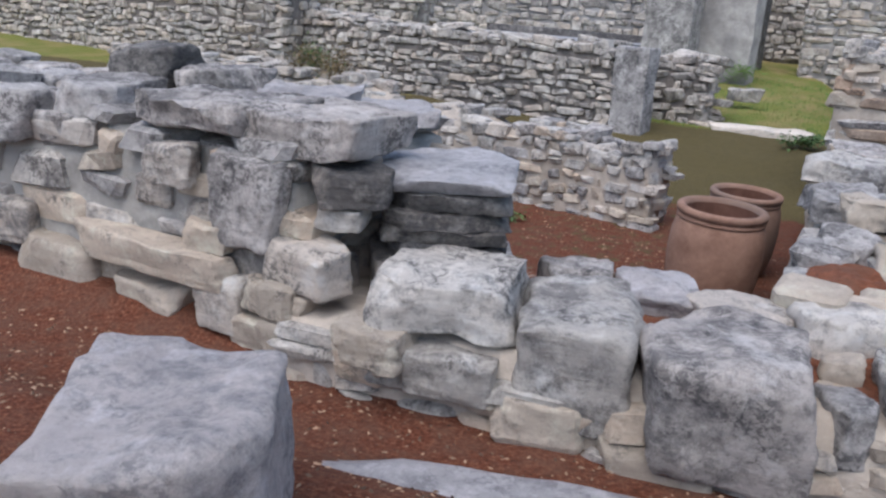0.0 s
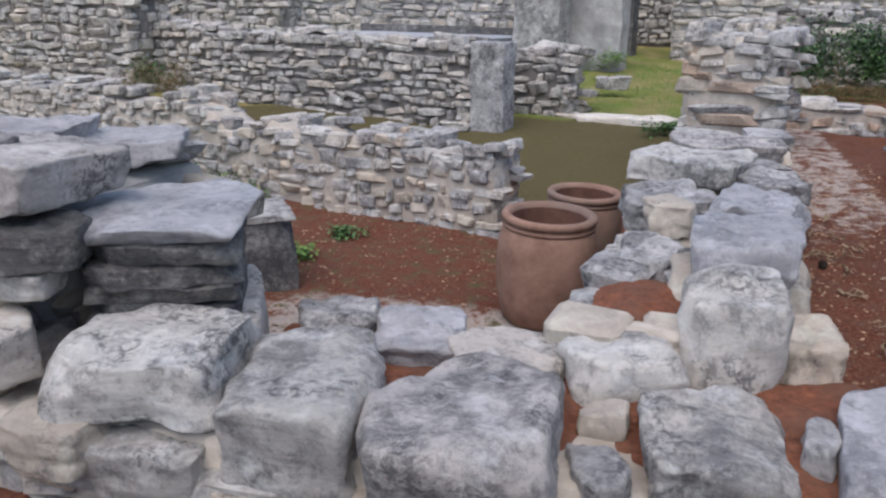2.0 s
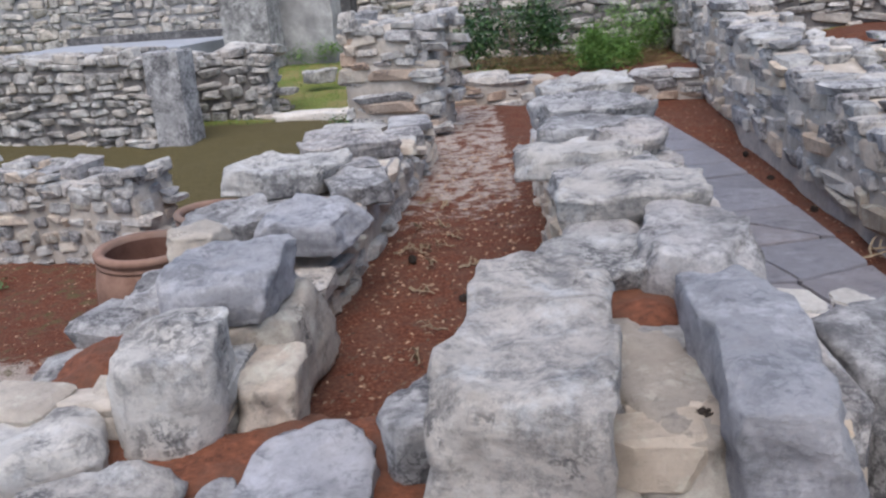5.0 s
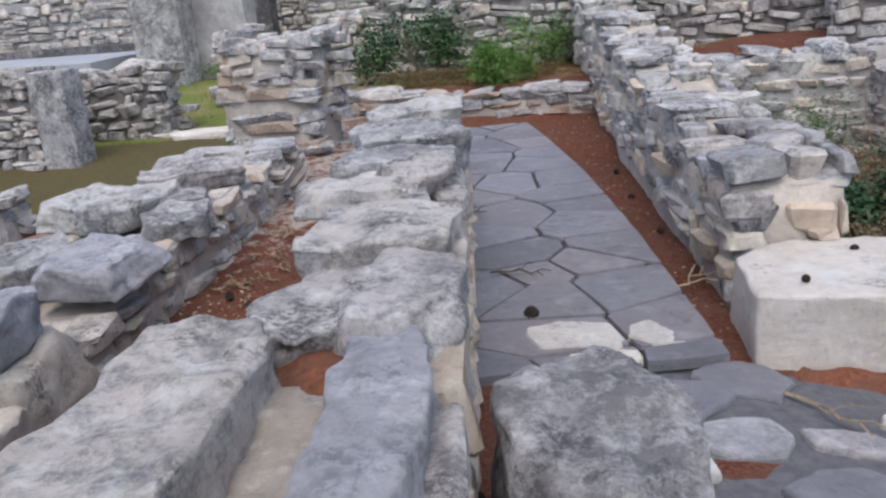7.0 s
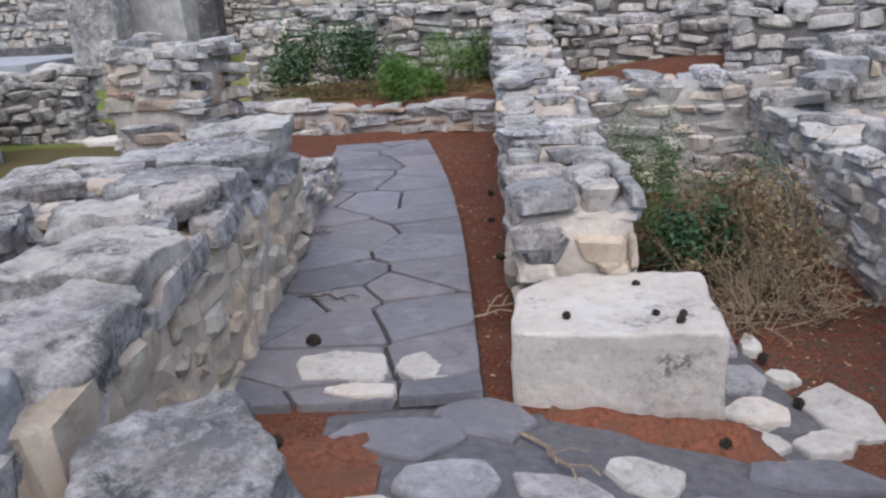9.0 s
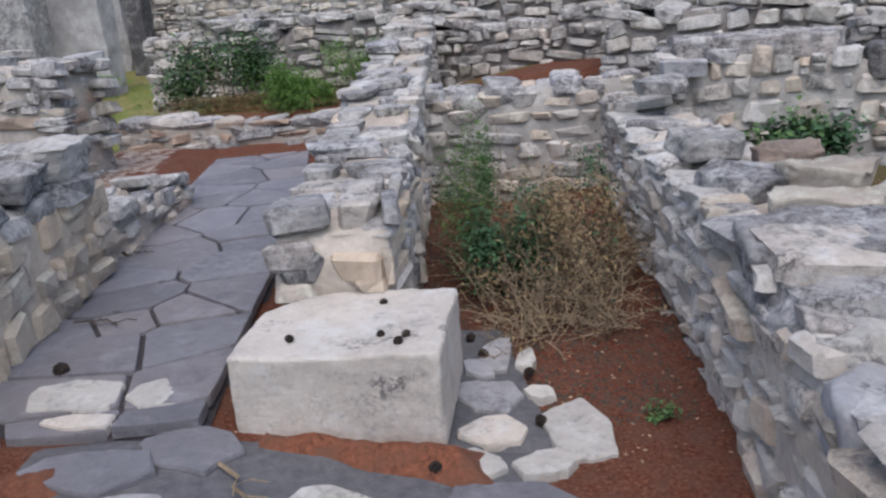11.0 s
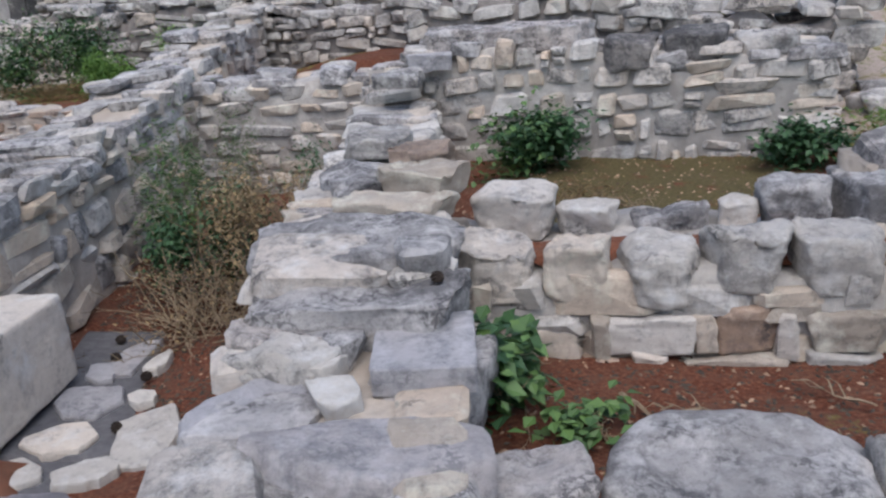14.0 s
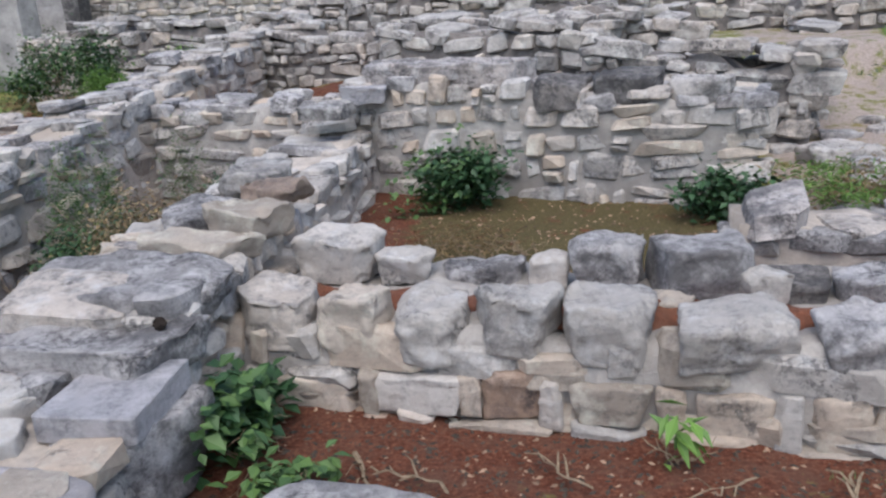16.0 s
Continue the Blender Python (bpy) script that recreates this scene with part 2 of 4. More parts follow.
def hero_mesh(name, lx, ly, h, seed, material, sq=5.0, rough=0.05, cuts=13, top_flat=0.5):
    """A weathered block about lx by ly by h with its top at z = 0: a chipped polyhedron; sq: from 3, a worn lump, to 14, a dressed block."""
    rng = random.Random(seed * 31 + 5)
    wild = max(0.0, min(1.0, (12 - sq) / 8))
    planes = []
    for k in range(4):
        a = k * math.pi / 2 + rng.uniform(-0.22, 0.22) * wild
        planes.append((Vector((math.cos(a), math.sin(a), rng.uniform(-0.22, 0.1) * wild)), rng.uniform(0.93, 1.03)))
    for k in range(4):
        if rng.random() < 0.25 + 0.6 * wild:
            a = (k + 0.5) * math.pi / 2 + rng.uniform(-0.35, 0.35) * wild
            planes.append((Vector((math.cos(a), math.sin(a), rng.uniform(-0.1, 0.35))), rng.uniform(1.06, 1.3)))
    planes.append((Vector((rng.uniform(-0.1, 0.1) * wild, rng.uniform(-0.1, 0.1) * wild, 1)), 0.98))
    planes.append((Vector((0, 0, -1)), 1.0))
    for k in range(int(4 * wild)):
        a = rng.uniform(0, 6.283)
        planes.append((Vector((math.cos(a), math.sin(a), rng.uniform(0.6, 1.5))), rng.uniform(1.2, 1.6)))
    planes = [(n.normalized() / (d * (1.0 if n.length < 1.05 else 1.0)), d) for n, d in planes]
    p_norm = 11 + 3 * sq
    bm = bmesh.new()
    bmesh.ops.create_cube(bm, size=2.0)
    bmesh.ops.subdivide_edges(bm, edges=bm.edges[:], cuts=cuts, use_grid_fill=True)
    off = Vector((seed * 3.17, seed * 1.73, seed * 0.91))
    for v in bm.verts:
        # crowd the grid towards the edges, where the shape turns
        q = Vector([math.copysign(1 - (1 - abs(c)) ** 1.35, c) for c in v.co])
        s = sum(max(0.0, n.dot(q)) ** p_norm for n, _ in planes) ** (-1 / p_norm)
        q = q * s
        w = Vector((q.x * lx / 2, q.y * ly / 2, q.z * h / 2))
        flat = q.z > 0.85
        chip = noise.noise(w * 7 + off)
        w += noise.noise_vector(w * 3.6 + off) * rough * 0.9
        w += noise.noise_vector(w * 11 + off) * rough * 0.5
        n3 = noise.noise_vector(w * 27 + off) * rough * 0.3
        layers = noise.noise(Vector((w.x * 2, w.y * 2, w.z * 38)) + off)
        if not flat:
            w.x += math.copysign(layers, q.x) * 0.012 * min(1, abs(q.x)) * layers * wild
            w.y += math.copysign(layers, q.y) * 0.012 * min(1, abs(q.y)) * layers * wild
        else:
            step = noise.noise(Vector((w.x * 6, w.y * 6, 1)) + off)
            w.z -= rough * 0.45 * max(0.0, min(1.0, (step - 0.08) * 9)) * wild
            n3.z -= rough * 0.25 * max(0.0, chip)
        v.co = w + n3 - Vector((0, 0, h / 2))
    me = from_bm(name, bm, material, True)
    return me


SEED = [0]


def hero(parent, x, y, z, lx, ly, h, angle=0, material=None, sq=5.0, rough=0.05, name="stone", label="", tip=(0, 0), cuts=13):
    """One stone with its top centre at (x, y, z), under a wall or on its own."""
    SEED[0] += 1
    me = hero_mesh(name, lx, ly, h, SEED[0], material or GREY, sq, rough, cuts)
    ob = new(name, me)
    ob.matrix_basis = pose(x, y, z, tip[0], tip[1], angle)
    if parent:
        ob.parent = parent
    if label:
        tagged(ob, label)
    return ob


def place(material, i, m, parent):
    ob = new("stone", pooled(material, i))
    ob.matrix_basis = m
    ob.parent = parent
    return ob


def joined_stones(name, items, parent, label):
    verts, faces = [], []
    for i, m in items:
        k = len(verts)
        verts += [m @ v for v in UNIT[i][0]]
        faces += [[a + k for a in f] for f in UNIT[i][1]]
    return verts, faces


def rubble_wall(name, label, a, b, width, base, top, course=0.14, length=0.26, mats=None, far=False, width_end=None, ragged=0.06,
                base_other=None, caps=True, keep=280, proud=0.03, seed=1, cap_size=0.3, mortar=None, cap_mats=None, ends=True):
    """A wall of rubble stones in mortar from a to b (centre line). top: (height at a, height at b). base: foot on its near side; base_other: on the other."""
    rng = random.Random(seed)
    a, b = Vector((*a, 0)), Vector((*b, 0))
    along = (b - a)
    span = along.length
    along.normalize()
    side = Vector((along.y, -along.x, 0))
    width_end = width_end or width
    base_other = base if base_other is None else base_other
    mats = mats or [CREAM, CREAM, PALE, PALE, GREY]
    cap_mats = cap_mats or [GREY, GREY, PALE]
    turn = math.atan2(along.y, along.x)
    at = lambda s: (width + (width_end - width) * s / span) / 2
    high = lambda s: top[0] + (top[1] - top[0]) * s / span + ragged * (1.6 * noise.noise(Vector((s * 1.3, seed * 7.7, 0))) + 1.2 * noise.noise(Vector((s * 3.7, seed * 3.1, 5))))
    # the core of mortar
    bm = bmesh.new()
    ns, nz = max(2, int(span / 0.12)), 7
    low = min(base, base_other) - 0.25
    loops = []
    for i in range(ns + 1):
        s = span * i / ns
        c = a + along * s
        hw, zt = at(s) - (0.035 if far else 0.012), high(s) - 0.05
        ring = [(-hw, low + (zt - low) * k / nz) for k in range(nz)] + [(-hw * 0.93, zt)] + [(-hw + 2 * hw * k / 5, zt) for k in range(1, 5)] + [(hw * 0.93, zt)] + [(hw, low + (zt - low) * (nz - 1 - k) / nz) for k in range(nz)]
        loop = []
        for o, z in ring:
            p = c + side * o + Vector((0, 0, z))
            p += noise.noise_vector(p * 5.0) * 0.022
            loop.append(bm.verts.new(p))
        loops.append(loop)
    for p, q in zip(loops, loops[1:]):
        for i in range(len(p)):
            bm.faces.new((p[i], p[(i + 1) % len(p)], q[(i + 1) % len(q)], q[i]))
    bm.faces.new(loops[0])
    bm.faces.new(loops[-1][::-1])
    bmesh.ops.recalc_face_normals(bm, faces=bm.faces[:])
    wall = thing(name, from_bm(name, bm, mortar or (FAR_MORTAR if far else MORTAR), True), label, "wall", "structure")
    items = []
    tilt = 9 if far else 6
    faces = [(1, base), (-1, base_other)]

    def add(p, yaw, sx, sy, sz, mat):
        m = Matrix.Translation(p) @ pose(0, 0, 0, rng.uniform(-tilt, tilt), rng.uniform(-tilt, tilt), math.degrees(yaw) + rng.uniform(-tilt, tilt)) @ Matrix.Diagonal((sx, sy, sz, 1))
        items.append((rng.randrange(len(UNIT)), m, mat))

    for sgn, zb in faces:
        z = zb - 0.04
        while True:
            h = course * rng.uniform(0.7, 1.4)
            s = rng.uniform(-0.1, 0.05)
            alive = False
            while s < span:
                w = length * rng.choice((0.4, 0.6, 0.8, 1.0, 1.2, 1.7)) * rng.uniform(0.8, 1.2)
                mid = min(max(s + w / 2, 0), span)
                hh = h * rng.uniform(0.6, 1.15)
                if z + hh < high(mid) + 0.02:
                    alive = True
                    p = a + along * mid + side * sgn * (at(mid) - 0.085 + rng.uniform(-0.4, 1) * proud) + Vector((0, 0, z + hh / 2 + rng.uniform(-0.02, 0.03)))
                    if rng.random() < 0.25 and hh > 0.11:
                        for k in (0.26, 0.76):
                            add(p + Vector((0, 0, (k - 0.5) * hh)), turn, w * 1.02, 0.22, hh * 0.5, rng.choice(mats))
                    else:
                        add(p, turn, w * 1.02, 0.22, hh * 1.04, rng.choice(mats))
                s += w + 0.012
            z += h + 0.008
            if not alive or z > max(top) + 0.3:
                break
    if ends:
        for s0, sgn in ((0, -1), (span, 1)):
            z = min(base, base_other)
            while z < high(s0) - 0.06:
                h = course * rng.uniform(0.8, 1.5)
                o = -at(s0)
                while o < at(s0) - 0.04:
                    w = min(length * rng.uniform(0.6, 1.5), at(s0) - o)
                    p = a + along * (s0 + sgn * rng.uniform(-0.03, 0.03) - sgn * 0.07) + side * (o + w / 2) + Vector((0, 0, z + h / 2))
                    if z + h < high(s0) + 0.03:
                        add(p, turn + math.pi / 2, w, 0.2, h, rng.choice(mats))
                    o += w + 0.01
                z += h
    if caps:
        s = 0.0
        while s < span:
            w = cap_size * rng.uniform(0.55, 1.35)
            mid = min(s + w / 2, span)
            o = -at(mid) - 0.02
            while o < at(mid) - 0.04:
                d = min(cap_size * rng.uniform(0.6, 1.5), at(mid) + 0.03 - o)
                hh = rng.uniform(0.07, 0.16)
                p = a + along * (mid + rng.uniform(-0.05, 0.05)) + side * (o + d / 2) + Vector((0, 0, high(mid) - hh / 2 + rng.uniform(-0.035, ragged)))
                if rng.random() > 0.06:
                    add(p, turn, w * 1.03, d, hh, rng.choice(cap_mats))
                o += d + 0.012
            s += w
    items.sort(key=lambda it: it[1].translation.y + 0.3 * abs(it[1].translation.x - 3))
    for i, m, mat in ([] if far else items[:keep]):
        place(mat, i, m, wall)
    rest = items if far else items[keep:]
    for group_mat in (FAR_STONE, FAR_CREAM):
        chosen = [(i, m) for j, (i, m, mat) in enumerate(rest) if (mat in (CREAM, OCHRE, BUFF)) == (group_mat is FAR_CREAM)]
        if chosen:
            v, f = joined_stones("masonry", chosen, wall, "")
            tagged(part("masonry", mesh_of("masonry", v, f, group_mat), wall), kind="stuff")
    return wall


# ---- ground ----
def spine_x(y):
    return 0.45 + 0.09 * (y - 3.5)


def sink(x, y):
    """The fall of the floor from the flagged passage towards the room of the dry bush."""
    return -0.24 * smoothstep(3.2, 5.1, x) * smoothstep(6.3, 6.05, x) * smoothstep(1.8, 3.2, y) * smoothstep(9.4, 8.8, y)


def ground_height(x, y):
    z = sink(x, y)
    inside = smoothstep(0.1, -0.1, x - spine_x(y)) * smoothstep(3.5, 3.75, y + 0.06 * (x + 2))
    z += inside * (-0.6 + 0.4 * smoothstep(8.5, 12.3, y))
    lawn = smoothstep(12.0, 14.0, y) * smoothstep(1.2, 0.6, x)
    z += lawn * 0.035 * (y - 12)
    z += 0.28 * smoothstep(11.12, 11.3, y + 0.19 * (x - 2.6)) * smoothstep(1.2, 1.6, x)
    z -= 0.07 * smoothstep(2.3, 2.5, x) * smoothstep(5.9, 5.7, x) * smoothstep(2.2, 2.6, y) * smoothstep(10.8, 10.5, y)
    z += 0.3 * smoothstep(8.0, 10.0, y) * smoothstep(4.6, 6.6, x)
    z += 0.25 * smoothstep(8.9, 10.5, x) * smoothstep(5.0, 8.0, y)
    z -= 0.12 * smoothstep(1.9, 2.3, y) * smoothstep(3.0, 2.7, y) * smoothstep(1.2, 0.4, x)
    z += 0.02 * max(0.0, y - 16) + 0.05 * max(0.0, min(y, 120) - 40)
    return z + 0.03 * noise.noise(Vector((x * 1.6, y * 1.6, 0))) + 0.012 * noise.noise(Vector((x * 6, y * 6, 4)))


def axis(lo, hi, step, reach):
    fine = list(np.arange(lo, hi, step))
    out, d = [], step
    v = hi
    while v < reach:
        d *= 1.35
        v += d
        out.append(v)
    back, v, d = [], lo, step
    while v > -reach:
        d *= 1.35
        v -= d
        back.append(v)
    return [float(q) for q in back[::-1] + fine + out]


def build_ground():
    xs, ys = axis(-7, 11, 0.09, 600), axis(-1, 15, 0.09, 600)
    verts = [(x, y, ground_height(x, y)) for y in ys for x in xs]
    n = len(xs)
    faces = [(j * n + i, j * n + i + 1, (j + 1) * n + i + 1, (j + 1) * n + i) for j in range(len(ys) - 1) for i in range(n - 1)]
    me = mesh_of("ground", verts, faces, SOIL, True)
    grass, moss, grit = [], [], []
    for x, y, z in verts:
        g = smoothstep(12.2, 12.7, y) * smoothstep(1.3, 0.9, x)
        g = max(g, smoothstep(16, 19, y), 0.9 * smoothstep(-3.4, -4.5, x) * smoothstep(4.2, 5.0, y) * smoothstep(8.6, 7.6, y))
        g = max(g, 0.38 * smoothstep(9.0, 9.5, x) * smoothstep(5, 6, y), 0.5 * smoothstep(9.0, 9.5, x) * smoothstep(5, 6, y) * smoothstep(9.75, 9.45, x - 0.25 * (y - 7)), 0.6 * smoothstep(10.9, 11.3, x - 0.25 * (y - 8)) * smoothstep(5, 6, y), smoothstep(20, 30, abs(x)))
        g = max(g, 0.34 * smoothstep(6.3, 6.8, x) * smoothstep(2.9, 3.3, y) * smoothstep(4.0, 3.6, y))
        g = max(g, 0.42 * smoothstep(11.0, 11.5, y) * smoothstep(1.2, 1.6, x))
        grass.append(g)
        m = smoothstep(8.6, 9.4, y) * smoothstep(1.2, 0.6, x)
        moss.append(max(m, 0.56 * smoothstep(6.6, 7.2, x) * smoothstep(9.3, 8.9, x) * smoothstep(5.0, 5.6, y), 0.35 * smoothstep(-0.2, -0.6, x) * smoothstep(4, 5, y)))
        t = 0.62 * smoothstep(0.2, -0.2, x) * smoothstep(3.8, 4.2, y) * smoothstep(6.6, 5.6, y) * smoothstep(-3, -1.6, x)
        t = max(t, 0.46 * smoothstep(4.2, 7.5, y) * smoothstep(0.9, 1.1, x) * smoothstep(2.2, 2.0, x), smoothstep(2.2, 1.6, y) * smoothstep(2.0, 3.0, x), 0.68 * smoothstep(9.2, 9.6, x) * smoothstep(5.0, 5.6, y), 0.75 * smoothstep(9.6, 10.8, x))
        grit.append(t)
    for key, vals in (("grass", grass), ("moss", moss), ("grit", grit)):
        me.attributes.new(key, "FLOAT", "POINT").data.foreach_set("value", vals)
    return thing("ground", me, "red clay soil with grit, moss and patches of grass", "ground", "structure")


build_ground()

# ---- the ruined walls ----
FACE = [CREAM, CREAM, PALE, PALE, CREAM]
TOPS = [GREY, GREY, PALE, GREY]
wall_a = rubble_wall("wall_1", "thick rubble wall with weathered grey plaster above cream stones", (-5.6, 4.0), (-1.72, 3.58), 1.36, -0.15, (0.8, 0.76), 0.17, 0.3, mats=[CREAM, PALE, GREY, PALE], base_other=-0.6, cap_mats=[GREY], seed=3, proud=0.004, mortar=OLD_PLASTER)
wall_low = rubble_wall("wall_2", "low front wall of big weathered blocks set in red clay", (-1.8, 3.12), (1.8, 3.12), 0.85, -0.14, (0.24, 0.2), 0.15, 0.3, mats=FACE, base_other=-0.6, caps=False, seed=4, mortar=MORTAR)
spine_1 = rubble_wall("wall_3", "low stone wall between the court and a red soil room", (0.48, 3.5), (0.98, 8.5), 0.72, 0.0, (0.36, 0.36), 0.14, 0.28, mats=FACE, base_other=-0.6, seed=5, cap_size=0.4, width_end=0.85)
spine_2 = rubble_wall("wall_4", "long low wall capped with grey weathered slabs", (2.2, 2.75), (2.42, 6.5), 0.5, 0.0, (0.62, 0.72), 0.15, 0.26, mats=[BUFF, BUFF, CREAM, BUFF], seed=6, cap_size=0.5, width_end=0.52, proud=0.006, mortar=TAN)
remnant = rubble_wall("wall_33", "low broken remnant of a wall beside the flagstones", (2.36, 6.62), (2.5, 8.4), 0.46, -0.05, (0.3, 0.2), 0.12, 0.24, mats=[CREAM, PALE], seed=41)
wall_r = rubble_wall("wall_5", "rubble wall beside the flagged passage", (4.15, 5.24), (4.9, 14.0), 0.56, -0.34, (0.5, 1.25), 0.15, 0.3, mats=[CREAM, BUFF, WASHED, GREY], base_other=0.0, seed=7, cap_mats=[GREY, PALE, PALE])
bush_back = rubble_wall("wall_6", "end wall of pale rubble behind the dry bush", (4.4, 8.95), (6.5, 8.55), 0.5, -0.34, (0.68, 0.68), 0.15, 0.24, mats=[CREAM, WASHED, PALE], seed=8, mortar=GREY_LIME)
spine_3 = rubble_wall("wall_7", "low wall with pale face and grey cap stones", (5.95, 3.0), (6.45, 8.5), 0.74, 0.0, (0.40, 0.58), 0.13, 0.22, mats=[WASHED, WASHED, CREAM], seed=9, base_other=-0.34, width_end=0.5, cap_size=0.36)
cross = rubble_wall("wall_8", "cross wall of rounded cream blocks in mortar", (6.35, 4.9), (10.0, 3.95), 0.84, 0.0, (0.36, 0.36), 0.16, 0.26, mats=[CREAM, CREAM, WASHED, CREAM], base_other=0.05, seed=10, caps=False, mortar=GREY_LIME)
room_back = rubble_wall("wall_9", "back wall of the sunken room in pale rubble", (6.6, 8.2), (9.35, 7.2), 0.6, 0.0, (0.86, 0.75), 0.17, 0.24, mats=[PALE, WASHED, CREAM, PALE], seed=11, mortar=GREY_LIME)
right_bit = rubble_wall("wall_10", "broken stub of wall with flat grey stones", (8.75, 5.65), (10.4, 5.35), 0.5, 0.05, (0.38, 0.3), 0.14, 0.4, mats=[GREY, PALE], seed=12, cap_size=0.5)
curb = rubble_wall("wall_11", "low kerb wall of flat grey stones", (1.35, 11.35), (4.35, 10.78), 0.4, 0.0, (0.3, 0.26), 0.1, 0.32, mats=[GREY, PALE, OCHRE], seed=13, cap_size=0.5, base_other=0.25)
pier = rubble_wall("wall_12", "square pier of layered stones with reddish core", (0.66, 10.05), (1.46, 9.78), 0.8, -0.25, (1.15, 1.15), 0.12, 0.34, mats=[PALE, PALE, CREAM, GREY, PALE, OCHRE], seed=14)
mid = rubble_wall("wall_13", "grey rubble wall across the lower court", (-9.5, 10.55), (-0.95, 8.0), 0.55, -0.62, (0.32, 0.2), 0.1, 0.17, mats=[PALE, PALE, CREAM, GREY], seed=15, base_other=-0.5, ragged=0.1, cap_mats=[PALE, GREY, PALE], cap_size=0.24)
back_2 = rubble_wall("wall_14", "long rubble wall behind the court", (-14, 15.5), (-2.1, 11.75), 0.6, -0.4, (1.05, 0.85), 0.13, 0.24, mats=[PALE, CREAM, GREY], seed=16, far=True)
gate_w = rubble_wall("wall_15", "short rubble wall beside the grass gateway", (-2.3, 13.1), (-0.95, 12.9), 0.6, -0.3, (0.7, 0.7), 0.13, 0.28, mats=[PALE, GREY], seed=17, far=True)
for i, (p, q, zb, zt, w) in enumerate((((1.2, 14.4), (5.2, 13.3), 0.2, (1.15, 1.2), 1.1), ((4.9, 12.4), (9.8, 10.2), 0.2, (1.1, 1.0), 0.7), ((5.0, 15.0), (12.5, 11.6), 0.3, (1.35, 1.2), 0.8),
                                         ((5.5, 18.5), (16, 14.5), 0.4, (1.8, 1.6), 0.8), ((-16, 19.5), (-7.5, 17.5), -0.2, (1.5, 1.5), 0.8), ((-22, 16.5), (-8.0, 13.2), -0.3, (1.7, 1.45), 0.9), ((11.2, 11.4), (18, 10.4), 0.3, (1.15, 1.2), 0.7), ((8.6, 9.0), (10.2, 8.3), 0.3, (0.95, 0.85), 0.9), ((6.9, 10.6), (8.8, 9.7), 0.3, (1.05, 1.05), 1.4),
                                         ((-4, 23), (9, 21), 0.4, (2.2, 2.2), 0.8), ((8, 24), (30, 18), 0.5, (2.0, 1.9), 0.9))):
    rubble_wall("wall_%d" % (16 + i), "far ruined wall of pale rubble", p, q, w, zb, zt, 0.14, 0.26, far=True, seed=30 + i, ragged=0.14, cap_size=0.4)


# ---- big stones laid in the near walls: x, y, top, length, depth, height, turn, stone, squareness ----
def lay(parent, rows, rough=0.035):
    for x, y, z, lx, ly, h, turn, mat, sq in rows:
        hero(parent, x, y, z, lx, ly, h, turn, mat, sq, rough)


lay(wall_low, [(-1.06, 2.92, 0.42, 0.54, 0.52, 0.22, 10, PALE, 6), (-0.56, 2.95, 0.36, 0.46, 0.62, 0.42, 10, PALE, 6), (-0.02, 2.88, 0.36, 0.56, 0.62, 0.46, 8, GREY, 6)])
lay(wall_low, [(0.68, 2.98, 0.30, 0.38, 0.5, 0.32, 3, PALE, 5), (1.19, 3.1, 0.30, 0.36, 0.62, 0.3, -3, SLATE, 4), (0.37, 3.36, 0.36, 0.38, 0.34, 0.24, 15, WASHED, 4)])
lay(wall_low, [(1.56, 3.34, 0.40, 0.3, 0.32, 0.34, -6, GREY, 4), (1.52, 2.88, 0.28, 0.34, 0.42, 0.34, -4, CREAM, 3), (-0.72, 3.6, 0.3, 0.28, 0.3, 0.2, 30, GREY, 5), (-0.36, 3.5, 0.3, 0.34, 0.4, 0.14, 18, SLATE, 7)])
lay(wall_low, [(-0.02, 3.4, 0.3, 0.38, 0.34, 0.18, 15, PALE, 5), (0.35, 3.06, 0.29, 0.13, 0.13, 0.14, 15, CREAM, 3), (0.36, 2.8, 0.25, 0.13, 0.22, 0.2, 15, GREY, 3), (0.96, 3.09, 0.28, 0.1, 0.24, 0.16, -4, GREY, 3)], 0.02)
lay(wall_low, [(-1.34, 2.74, 0.1, 0.26, 0.2, 0.16, 5, CREAM, 4), (-0.98, 2.7, 0.16, 0.36, 0.2, 0.18, 4, PALE, 4), (-0.62, 2.72, 0.06, 0.36, 0.2, 0.2, 2, CREAM, 4), (-0.2, 2.72, -0.02, 0.4, 0.2, 0.2, 2, CREAM, 4), (-1.26, 2.66, 0.22, 0.3, 0.25, 0.14, 8, CREAM, 4)], 0.02)
lay(spine_1, [(0.73, 3.6, 0.53, 0.31, 0.36, 0.5, -2, WASHED, 8), (0.98, 3.72, 0.35, 0.22, 0.4, 0.34, 5, CREAM, 3), (0.79, 4.12, 0.6, 0.38, 0.5, 0.2, -8, SLATE, 6), (0.8, 4.2, 0.42, 0.5, 0.62, 0.4, -4, CREAM, 6), (0.5, 4.72, 0.55, 0.2, 0.32, 0.16, -6, CREAM, 3)])
lay(spine_1, [(0.42, 4.36, 0.42, 0.24, 0.34, 0.2, -3, GREY, 6), (0.92, 5.1, 0.5, 0.42, 0.5, 0.16, -9, SLATE, 5), (0.45, 5.3, 0.46, 0.42, 0.6, 0.16, 10, GREY, 5), (0.62, 6.2, 0.52, 0.68, 0.6, 0.16, -14, PALE, 5), (1.05, 5.9, 0.46, 0.36, 0.5, 0.14, 4, GREY, 5), (0.85, 7.0, 0.48, 0.6, 0.5, 0.15, 20, GREY, 5)])
